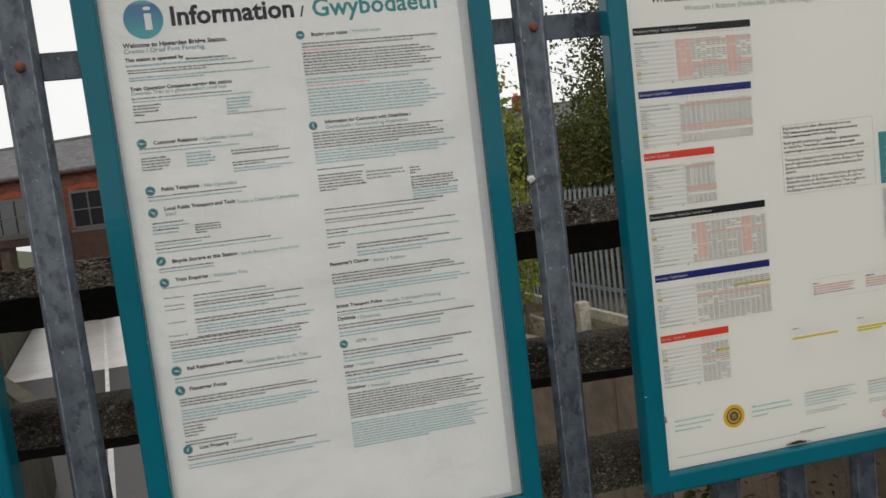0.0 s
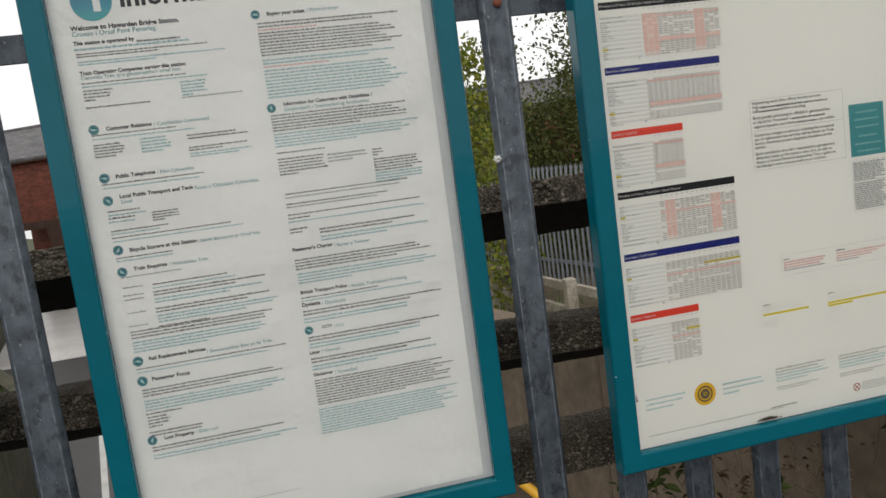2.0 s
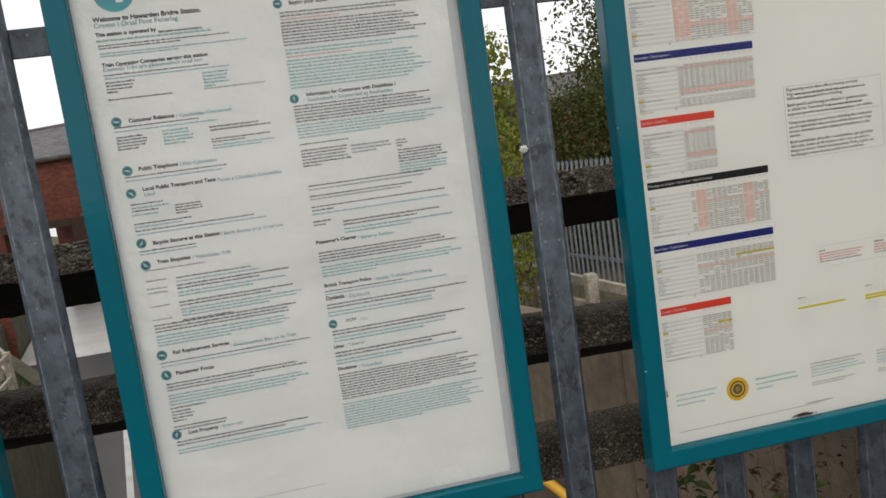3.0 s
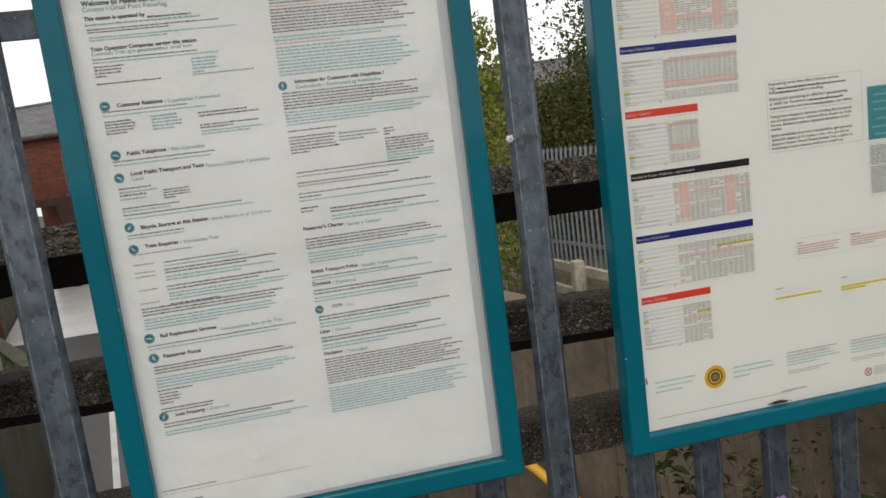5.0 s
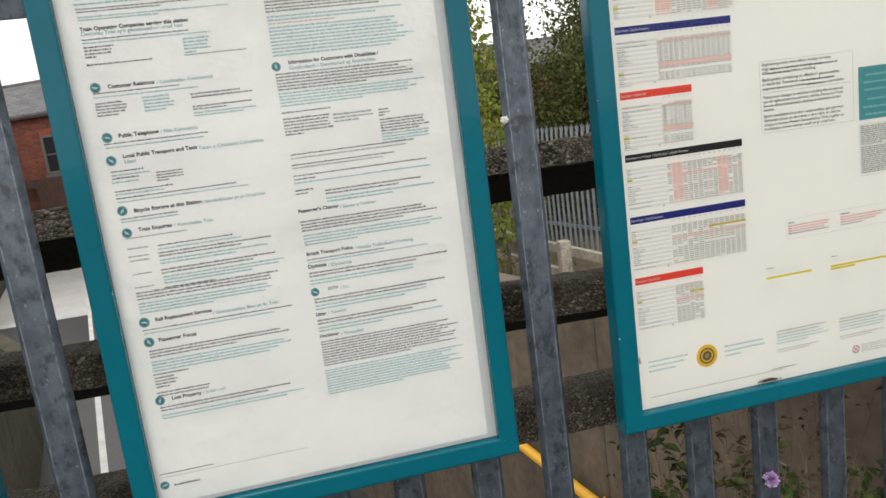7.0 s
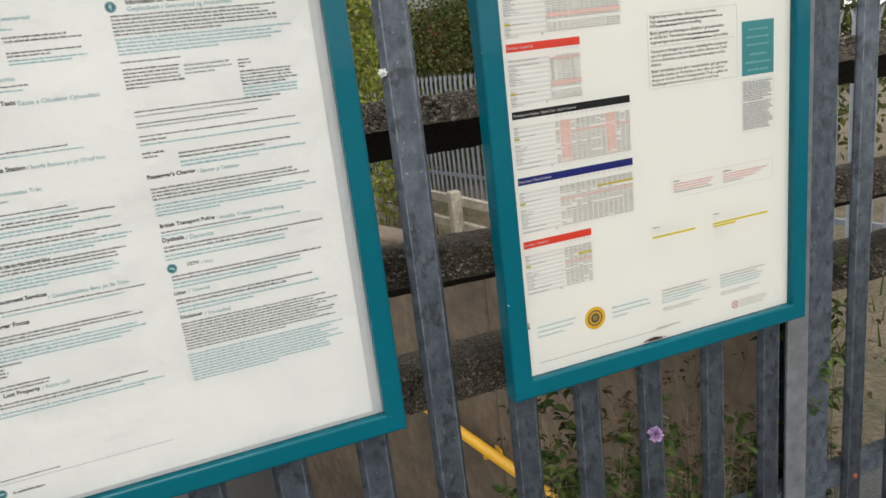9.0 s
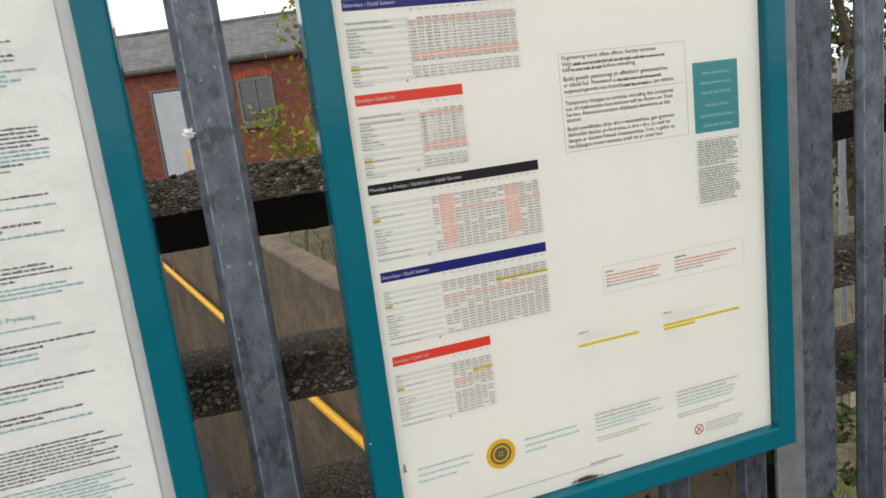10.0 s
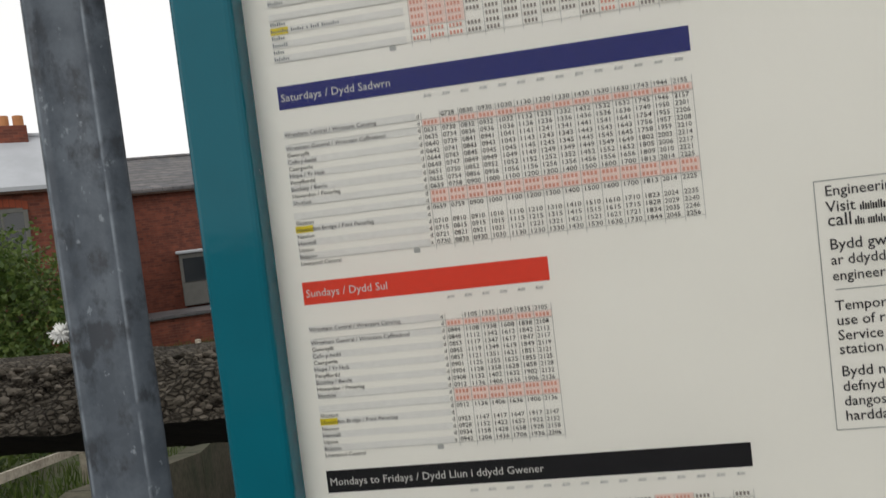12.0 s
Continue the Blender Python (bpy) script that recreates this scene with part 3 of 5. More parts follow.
def window(parent, u, z0, w, h, rows=2, cols=2, arch=True):
    """A window at a wall's face (y = 0): deep sash bars, sill and brick arch."""
    part("window_pane", box(bmesh.new(), u, u + w, -0.02, 0.0, z0, z0 + h), M_PANE, parent, "dark window glass")
    bm = bmesh.new()
    for i in range(cols + 1):
        x = u + w * i / cols
        t = 0.05 if i in (0, cols) else 0.025
        box(bm, x - t, x + t, -0.06, -0.022, z0, z0 + h)
    for j in range(rows + 1):
        z = z0 + h * j / rows
        t = 0.05 if j in (0, rows) else 0.025
        box(bm, u + 0.051, u + w - 0.051, -0.058, -0.024, z - t, z + t)
    part("window_frame", bm, M_SASH, parent, "weathered grey sash bars")
    part("window_sill", box(bmesh.new(), u - 0.1, u + w + 0.1, -0.12, 0.0, z0 - 0.16, z0 - 0.06), M_SASH, parent)
    if arch:
        bm = bmesh.new()
        k = 9
        for i in range(k):
            a0, a1 = i / k, (i + 1) / k - 0.01
            r0, r1 = 0.10 * math.sin(math.pi * a0), 0.10 * math.sin(math.pi * a1)
            xs = (u - 0.08 + (w + 0.16) * a0, u - 0.08 + (w + 0.16) * a1)
            q = [(xs[0], z0 + h + r0), (xs[1], z0 + h + r1), (xs[1], z0 + h + r1 + 0.2), (xs[0], z0 + h + r0 + 0.2)]
            f = [bm.verts.new((x, -0.025, z)) for x, z in q]
            g = [bm.verts.new((x, 0.0, z)) for x, z in q]
            for a, b in ((0, 1), (1, 2), (2, 3), (3, 0)):
                bm.faces.new((f[a], f[b], g[b], g[a]))
            bm.faces.new(f)
        bmesh.ops.recalc_face_normals(bm, faces=bm.faces[:])
        part("brick_arch", bm, M_LINTEL, parent, "orange brick arch")


def gable_roof(parent, u0, u1, depth, z_eave, z_ridge, mat, over=0.25, label="weathered slate roof"):
    """Two thick slopes and the gables between; the ridge runs along u."""
    for s in (0, 1):
        bm = bmesh.new()
        y0, y1 = (-over, depth / 2) if s == 0 else (depth + over, depth / 2)
        vs = []
        for dz in (0.0, -0.10):
            vs += [bm.verts.new(p) for p in ((u0 - over, y0, z_eave + dz), (u1 + over, y0, z_eave + dz), (u1 + over, y1, z_ridge + dz), (u0 - over, y1, z_ridge + dz))]
        for q in ((0, 1, 2, 3), (7, 6, 5, 4), (0, 4, 5, 1), (1, 5, 6, 2), (2, 6, 7, 3), (3, 7, 4, 0)):
            bm.faces.new([vs[i] for i in q])
        bmesh.ops.recalc_face_normals(bm, faces=bm.faces[:])
        part("roof_slope", bm, mat, parent, label)
    bm = bmesh.new()
    tube(bm, [(u0 - over, depth / 2, z_ridge), (u1 + over, depth / 2, z_ridge)], 0.08, 8)
    part("ridge_tiles", bm, mat, parent)
    bm = bmesh.new()
    box(bm, u0, u1, -over + 0.02, -over + 0.10, z_eave - 0.16, z_eave - 0.04)
    part("gutter", bm, M_IRON, parent, "dark iron gutter")


hall = thing("brick_building", "long red brick building with slate roof spanning the lane", "building")
hall.matrix_world = at_angle(-8.8, 27.9, math.degrees(math.atan2(-3.9, 8.35)))
bm = bmesh.new()
box(bm, -7, 14, 0, 0.4, 1.4, 3.75)
box(bm, -7, -4.2, 0, 0.4, -3, 1.4)
box(bm, 7.6, 14, 0, 0.4, -3, 1.4)
part("wall", bm, M_BRICKS, hall, "dark red brick wall")
bm = bmesh.new()
box(bm, -7, 14, 5.6, 6, 1.4, 3.75)
box(bm, -7, -4.2, 5.6, 6, -3, 1.4)
box(bm, 7.6, 14, 5.6, 6, -3, 1.4)
part("wall", bm, M_BRICKS, hall)
part("floor_slab", box(bmesh.new(), -6.9, 13.9, 0.41, 5.59, 1.25, 1.4), M_CONC, hall)
gable_roof(hall, -7, 14, 6, 3.82, 5.35, M_SLATES)
for u in (-6.99, 13.8):
    bm = bmesh.new()
    vs = [bm.verts.new((u + d, y, z)) for d in (0.0, 0.2) for y, z in ((0, 3.75), (6, 3.75), (3, 5.22))]
    for q in ((0, 1, 2), (5, 4, 3), (0, 3, 4, 1), (1, 4, 5, 2), (2, 5, 3, 0)):
        bm.faces.new([vs[i] for i in q])
    bmesh.ops.recalc_face_normals(bm, faces=bm.faces[:])
    part("gable", bm, M_BRICKS, hall)
part("end_wall", box(bmesh.new(), 13.6, 14, 0.401, 5.599, -3, 3.75), M_BRICKS, hall)
for u in (-6.9, -3.6, -0.15, 4.35):
    window(hall, u, 1.60, 1.55, 1.35, 2, 2)
window(hall, 11.45, 1.75, 1.1, 1.35, 2, 2)
d = part("door", box(bmesh.new(), 8.60, 9.85, -0.10, 0.0, 0.04, 3.04, 0.01), M_DOOR, hall, "pale grey steel door")
part("door_handle", box(bmesh.new(), 9.66, 9.72, -0.16, -0.10, 1.15, 1.35), M_IRON, d)
bm = bmesh.new()
for a, b in ((8.50, 8.58), (9.87, 9.95)):
    box(bm, a, b, -0.12, 0.0, 0.04, 3.14)
box(bm, 8.581, 9.869, -0.118, 0.0, 3.06, 3.14)
part("door_frame", bm, M_SASH, hall)
bm = bmesh.new()
box(bm, -4.2, 7.6, -0.1, 0.3, 1.12, 1.42)
part("girder", bm, M_IRON, hall, "rusty riveted girder over the lane")
bm = bmesh.new()
vs = [bm.verts.new(p) for p in ((-0.7, -0.3, 1.42), (2.5, -0.3, 1.42), (2.2, -0.3, 0.25), (-0.5, -0.3, 0.25), (-0.7, 0.0, 1.42), (2.5, 0.0, 1.42), (2.2, 0.0, 0.25), (-0.5, 0.0, 0.25))]
for q in ((0, 1, 2, 3), (7, 6, 5, 4), (0, 4, 5, 1), (1, 5, 6, 2), (2, 6, 7, 3), (3, 7, 4, 0)):
    bm.faces.new([vs[i] for i in q])
bmesh.ops.recalc_face_normals(bm, faces=bm.faces[:])
part("hopper", bm, M_IRON, hall, "rust-stained steel hopper")
part("white_pipe", tube(bmesh.new(), [(2.55, -0.15, 0.92), (7.6, -0.15, 0.92)], 0.05, 8), M_WHITE, hall, "white pipe across the opening")
for u in (-3.9, 5.9, 7.1):
    part("pillar", box(bmesh.new(), u, u + 0.45, 0.02, 0.38, -2.6, 1.12), M_WALLC, hall, "stained tan pillar")
part("wall_lamp", box(bmesh.new(), 11.0, 11.15, -0.2, -0.001, 2.75, 3.0, 0.02), M_GALV_FAR, hall)

# outdoor steel stair with yellow rails
stair = thing("outdoor_stair", "steel stair with yellow tubular handrails against the brick building", "stairs")
stair.matrix_world = hall.matrix_world
part("landing", box(bmesh.new(), 8.5, 10.0, -1.3, -0.13, -0.06, 0.02), M_GALV_FAR, stair)
for y in (-1.25, -0.2):
    part("stringer", extrude_profile(bmesh.new(), [(-0.03, -0.1), (0.03, -0.1), (0.03, 0.1), (-0.03, 0.1)], (10.0, y, -0.08), (13.6, y, -1.84)), M_GALV_FAR, stair)
    part("handrail", tube(bmesh.new(), [(9.95, y, -0.04), (9.95, y, 1.12), (13.6, y, -0.66), (13.6, y, -1.84)], 0.032, 8), M_YELLOW, stair, "yellow tubular handrail")
    part("mid_rail", tube(bmesh.new(), [(9.95, y, 0.60), (13.6, y, -1.18)], 0.022, 8), M_YELLOW, stair)
    for u in (11.2, 12.4):
        z = -0.08 - 0.489 * (u - 10.0)
        part("baluster", tube(bmesh.new(), [(u, y, z), (u, y, z + 1.15)], 0.024, 8), M_YELLOW, stair)
for i in range(9):
    u, z = 10.1 + 0.39 * i, -0.17 - 0.19 * i
    part("tread", box(bmesh.new(), u, u + 0.30, -1.22, -0.23, z - 0.03, z), M_GALV_FAR, stair)
for u, y in ((8.6, -1.2), (9.9, -1.2)):
    part("leg", box(bmesh.new(), u - 0.04, u + 0.04, y - 0.04, y + 0.04, -2.6, -0.06), M_GALV_FAR, stair)

# a brick wing with a bay window, and a house with a pale roof
wing = thing("brick_wing", "red brick wing with slate roof and a low bay window", "building")
wing.matrix_world = at_angle(-13.8, 19.6, 28)
part("wall", box(bmesh.new(), 0, 4.7, 0, 6, -2.2, 3.55), M_BRICKS, wing, "dark red brick wall")
gable_roof(wing, 0, 4.7, 6, 3.6, 4.95, M_SLATES)
window(wing, 0.7, 0.2, 0.5, 1.7, 2, 1)
bay = part("bay_window", box(bmesh.new(), 3.0, 3.95, -0.75, -0.001, -0.2, 1.45, 0.03), M_SASH, wing, "pale painted bay window")
part("bay_glass", box(bmesh.new(), 3.1, 3.85, -0.77, -0.752, 0.55, 1.3), M_PANE, bay)
part("bay_roof", box(bmesh.new(), 2.92, 4.03, -0.85, -0.001, 1.45, 1.55, 0.03), M_GREYROOF, bay)
part("lean_to", box(bmesh.new(), -1.0, 4.4, -2.6, -0.78, -2.4, -0.35), M_BRICKS, wing, "low brick outhouse")
part("lean_to_roof", box(bmesh.new(), -1.1, 4.5, -2.7, -0.78, -0.34, -0.25), M_SLATES, wing)
part("downpipe", tube(bmesh.new(), [(1.6, -0.06, -1.0), (1.6, -0.06, 3.1)], 0.05, 8), M_IRON, wing)

house = thing("house", "brick house with a pale grey roof and an orange chimney", "house")
house.matrix_world = at_angle(-15.3, 12.6, 38)
part("wall", box(bmesh.new(), 0, 5.2, 0, 4, -1.5, 3.5), M_BRICKS, house, "orange-red brick wall")
gable_roof(house, 0, 5.2, 4, 3.55, 5.1, M_GREYROOF, label="pale grey roof")
window(house, 3.4, 2.0, 1.0, 1.0, 2, 2)
window(house, 0.8, 2.0, 1.0, 1.0, 2, 2)
ch = part("chimney", box(bmesh.new(), 4.0, 4.7, 1.7, 2.4, 4.6, 5.35, 0.02), M_BRICKS, house)
for u in (4.18, 4.52):
    part("chimney_pot", tube(bmesh.new(), [(u, 2.05, 5.35), (u, 2.05, 5.65)], 0.13, 10), M_CHIM, ch)

cottage = thing("house", "small slate-roofed brick house with a brick chimney behind trees", "house")
cottage.matrix_world = at_angle(6.0, 29.0, -12)
part("wall", box(bmesh.new(), 0, 7, 0, 5, -1.0, 3.5), M_BRICKS, cottage, "brick wall")
gable_roof(cottage, 0, 7, 5, 3.55, 4.7, M_SLATES)
ch = part("chimney", box(bmesh.new(), 3.2, 3.9, 2.1, 2.9, 4.2, 5.25, 0.02), M_BRICKS, cottage)
for u in (3.38, 3.72):
    part("chimney_pot", tube(bmesh.new(), [(u, 2.5, 5.25), (u, 2.5, 5.40)], 0.11, 10), M_CHIM, ch)

# ---- trees, shrubs and weeds ----


def leaf_paint(name, a, b):
    m = bpy.data.materials.new(name)
    m.use_nodes = True
    n, l = m.node_tree.nodes, m.node_tree.links
    p = n["Principled BSDF"]
    p.inputs["Roughness"].default_value = 0.5
    p.inputs["Specular IOR Level"].default_value = 0.3
    g, r = n.new("ShaderNodeNewGeometry"), n.new("ShaderNodeValToRGB")
    r.color_ramp.elements[0].color, r.color_ramp.elements[1].color = (*a, 1), (*b, 1)
    t, x, o = n.new("ShaderNodeBsdfTranslucent"), n.new("ShaderNodeMixShader"), n["Material Output"]
    x.inputs[0].default_value = 0.35
    l.new(g.outputs["Random Per Island"], r.inputs["Fac"])
    l.new(r.outputs["Color"], p.inputs["Base Color"])
    l.new(r.outputs["Color"], t.inputs["Color"])
    l.new(p.outputs[0], x.inputs[1])
    l.new(t.outputs[0], x.inputs[2])
    l.new(x.outputs[0], o.inputs["Surface"])
    return m


M_LEAF_DARK = leaf_paint("dark_tree_leaf", (0.040, 0.056, 0.014), (0.125, 0.135, 0.036))
M_LEAF_GOLD = leaf_paint("yellow_green_leaf", (0.10, 0.15, 0.018), (0.28, 0.28, 0.04))
M_LEAF_MID = leaf_paint("shrub_leaf", (0.035, 0.07, 0.015), (0.12, 0.17, 0.04))
M_DRY = leaf_paint("dead_leaf", (0.07, 0.045, 0.025), (0.26, 0.17, 0.09))
M_BARK = material("grey_brown_bark", (0.10, 0.08, 0.06), 0.9, vary=0.5, scale=8, bump=0.5, bump_scale=25)
M_STEM = material("dry_stem", (0.22, 0.17, 0.11), 0.8, vary=0.4, scale=20)


def leaves_mesh(name, centres, size, mat, rng, flat=0.5):
    """Folded pointed leaves scattered round the given centres (x, y, z, spread, count)."""
    vs, fs = [], []
    for cx, cy, cz, s, k in centres:
        for _ in range(int(k)):
            c = np.array((cx, cy, cz)) + rng.normal(0, s, 3) * (1, 1, 0.8)
            d = rng.normal(0, 1, 3)
            d[2] -= 0.5
            d /= np.linalg.norm(d)
            w = np.cross(d, rng.normal(0, 1, 3))
            w /= np.linalg.norm(w) + 1e-6
            nn = np.cross(d, w)
            L = size * rng.uniform(0.6, 1.3)
            b = len(vs)
            vs += [c, c + d * L * 0.5 + w * L * 0.3 + nn * L * 0.08, c + d * L, c + d * L * 0.5 - w * L * 0.3 + nn * L * 0.08]
            fs += [(b, b + 1, b + 2), (b, b + 2, b + 3)]
    me = bpy.data.meshes.new(name)
    me.from_pydata([tuple(v) for v in vs], [], fs)
    me.materials.append(mat)
    return me


def branch(bm, a, b, r0, r1, sides=6):
    a, b = Vector(a), Vector(b)
    d = (b - a).normalized()
    side = d.cross(Vector((0.3, 0.9, 0.2))).normalized()
    up = side.cross(d)
    ra = [bm.verts.new(a + (side * math.cos(k * 2 * math.pi / sides) + up * math.sin(k * 2 * math.pi / sides)) * r0) for k in range(sides)]
    rb = [bm.verts.new(b + (side * math.cos(k * 2 * math.pi / sides) + up * math.sin(k * 2 * math.pi / sides)) * r1) for k in range(sides)]
    for k in range(sides):
        j = (k + 1) % sides
        bm.faces.new((ra[k], ra[j], rb[j], rb[k]))


def tree(name, label, x, y, z0, height, spread, leaf, mat, count, seed, low=0.25, clump=0.35, trunk=0.12):
    """A tapered trunk, limbs that fork, and leaves in uneven clumps at the twigs."""
    rng = np.random.default_rng(seed)
    t = thing(name, label, "tree" if height > 2.6 else "shrub", at=(x, y, z0))
    bm = bmesh.new()
    p, ends = Vector((0, 0, 0)), []
    steps = 7
    for i in range(steps):
        q = p + Vector((rng.normal(0, 0.04) * height * 0.4, rng.normal(0, 0.04) * height * 0.4, height * 0.9 / steps))
        branch(bm, p, q, trunk * (1 - 0.12 * i), trunk * (1 - 0.12 * (i + 1)))
        if (i + 1) / steps > low:
            for _ in range(4):
                a = rng.uniform(0, 6.28)
                reach = spread * rng.uniform(0.5, 1.0) * (1.1 - 0.65 * abs((i + 1) / steps - 0.55))
                e = q + Vector((math.cos(a) * reach, math.sin(a) * reach, rng.uniform(-0.1, 0.35) * reach))
                m = q.lerp(e, 0.5) + Vector((0, 0, 0.1 * reach))
                branch(bm, q, m, trunk * 0.35, trunk * 0.2)
                branch(bm, m, e, trunk * 0.2, trunk * 0.07)
                ends += [m, e, m.lerp(e, 0.5)]
                for _ in range(2):
                    f = m + Vector(rng.normal(0, 0.3, 3)) * reach
                    branch(bm, m, f, trunk * 0.15, trunk * 0.05)
                    ends.append(f)
        p = q
    ends.append(p)
    part("trunk", bm, M_BARK, t)
    per = count / len(ends)
    cs = [(e.x, e.y, e.z, clump * rng.uniform(0.5, 1.2), per * rng.uniform(0.3, 1.7)) for e in ends]
    o = new("crown", leaves_mesh("crown", cs, leaf, mat, rng))
    o.parent = t
    return t


tree("tree", "tall dark green tree with sky showing through its crown", 7.2, 14.4, -0.9, 7.4, 1.9, 0.105, M_LEAF_DARK, 30000, 3, 0.12, 0.42)
tree("tree", "dense dark green hedge tree behind the steel fence", 8.6, 12.0, -0.9, 5.4, 2.2, 0.105, M_LEAF_DARK, 22000, 4, 0.05, 0.45)
tree("tree", "dense green tree behind the steel fence", 5.0, 16.5, -0.9, 3.4, 1.4, 0.10, M_LEAF_DARK, 10000, 5, 0.05, 0.4)
tree("tree", "dark leafy tree over the fence", 8.5, 6.5, -0.6, 6.0, 2.0, 0.12, M_LEAF_DARK, 9000, 12, 0.1, 0.42)
for i, (x, y, h) in enumerate(((3.75, 13.0, 3.2), (4.9, 12.4, 3.4), (6.0, 11.8, 3.6), (4.4, 14.8, 3.6), (7.2, 10.4, 3.6))):
    tree("shrub", "dense dark green shrub behind the steel fence", x, y, -0.9, h, 0.9, 0.085, M_LEAF_DARK, 9000, 50 + i, 0.0, 0.33, 0.05)
tree("sapling", "yellow-green sapling in front of the steel fence", 2.25, 7.2, -0.8, 2.8, 0.35, 0.075, M_LEAF_GOLD, 950, 61, 0.3, 0.16, 0.025)
tree("sapling", "young sycamore with bright yellow-green leaves", 2.15, 8.2, -0.8, 3.9, 0.75, 0.095, M_LEAF_GOLD, 3600, 6, 0.3, 0.2, 0.04)
tree("sapling", "slender yellow-green sapling above the retaining wall", 1.18, 7.5, -0.7, 2.5, 0.38, 0.08, M_LEAF_GOLD, 650, 63, 0.45, 0.15, 0.02)
tree("sapling", "small yellow-green sapling by the wall", 2.75, 8.8, -0.9, 1.7, 0.5, 0.10, M_LEAF_GOLD, 500, 7, 0.2, 0.2, 0.025)
for i, (x, y, h) in enumerate(((-7.5, 9.5, 2.9), (-8.7, 8.9, 2.9), (-10.0, 9.4, 3.0), (-9.6, 11.2, 3.2))):
    tree("shrub", "large bushy green shrub on the bank", x, y, -1.2, h + 0.2, 1.0, 0.10, M_LEAF_MID, 8000, 20 + i, 0.0, 0.35, 0.05)

for i, (x, y, h) in enumerate(((-4.6, 4.6, 0.75), (-5.4, 5.6, 0.9), (-5.3, 3.9, 0.8), (-6.2, 6.6, 1.1), (-6.0, 4.9, 0.9), (-6.6, 8.3, 1.0), (-7.4, 6.4, 1.2))):
    tree("shrub", "low green bramble scrub on the bank", x, y, bank_top(y) - 0.15, h, 0.55, 0.07, M_LEAF_MID, 3000, 70 + i, 0.0, 0.22, 0.02)

# grass tufts on the banks
rng = np.random.default_rng(8)
vs, fs = [], []
for k in range(9000):
    if k % 2:
        y = rng.uniform(2, 20)
        x = left_x(y) - 0.3 - abs(rng.normal(0, 1.4))
        z = bank_top(y) - 0.12
    else:
        y = rng.uniform(2, 14)
        x = lane_x(y) + 0.4 + abs(rng.normal(0, 1.6))
        z = -0.75
    a, h = rng.uniform(0, 6.28), rng.uniform(0.08, 0.28)
    b = len(vs)
    vs += [(x - 0.01 * math.cos(a), y - 0.01 * math.sin(a), z), (x + 0.01 * math.cos(a), y + 0.01 * math.sin(a), z), (x + rng.normal(0, 0.06), y + rng.normal(0, 0.06), z + h)]
    fs.append((b, b + 1, b + 2))
me = bpy.data.meshes.new("grass")
me.from_pydata(vs, [], fs)
me.materials.append(M_LEAF_MID)
tagged(new("grass", me), "rough green grass on the banks", "grass", kind="stuff")

# ---- fences beyond the lane ----
far = thing("palisade_fence", "distant galvanised palisade fence with splayed points", "fence")
far_data = mesh_of("pale", pale_mesh(0.0, 1.95), M_GALV_FAR)
fx = lambda y: 3.97 - 0.14 * (y - 8.46)
y = 2.2
while y < 15:
    o = new("pale", far_data)
    o.parent = far
    o.matrix_basis = pose(fx(y), y, -0.75 + max(0, 8.46 - y) * 0.05, 0, 0, 90 + 8) @ Matrix.Diagonal((1, 1, 1, 1))
    y += 0.15
for h in (0.35, 1.55):
    part("horizontal_rail", extrude_profile(bmesh.new(), [(-0.02, -0.025), (0.02, -0.025), (0.02, 0.025), (-0.02, 0.025)], (fx(2) + 0.04, 2, -0.43 + h), (fx(15) + 0.04, 15, -0.75 + h)), M_GALV_FAR, far)
yard = thing("rail_fence", "low weathered concrete post and rail fence", "fence")
gx = lambda y: 3.2 - 0.14 * (y - 7.1)
for h in (-0.28, -0.62):
    part("rail", extrude_profile(bmesh.new(), [(-0.04, -0.055), (0.04, -0.055), (0.04, 0.055), (-0.04, 0.055)], (gx(2.4), 2.4, h + 0.02), (gx(13), 13, h)), M_PALEC, yard)
for y in (2.6, 4.9, 7.35, 9.8, 12.3):
    part("post", box(bmesh.new(), gx(y) - 0.17, gx(y) - 0.02, y - 0.08, y + 0.08, -1.1, -0.12, 0.02), M_PALEC, yard)
path_rail = thing("rail_fence", "pale timber post and rail fence on the grassy bank", "fence")
px = lambda y: left_x(y) - 0.6
ends = (2.2, 3.9, 5.6, 7.3, 9.0, 10.7, 12.4, 14.1)
for a, b in zip(ends[:-1], ends[1:]):
    for h in (0.62, 0.28):
        part("rail", extrude_profile(bmesh.new(), [(-0.022, -0.035), (0.022, -0.035), (0.022, 0.035), (-0.022, 0.035)], (px(a), a, bank_top(a) + h), (px(b), b, bank_top(b) + h)), M_PALEC, path_rail)
for y in ends:
    part("post", box(bmesh.new(), px(y) - 0.05, px(y) + 0.05, y - 0.05, y + 0.05, bank_top(y) - 0.3, bank_top(y) + 0.7, 0.01), M_PALEC, path_rail)

# ---- printed posters ----
def ink(name, c, rough=0.5):
    return material(name, c, rough, fine=0.05, fine_scale=300, spec=0.15)


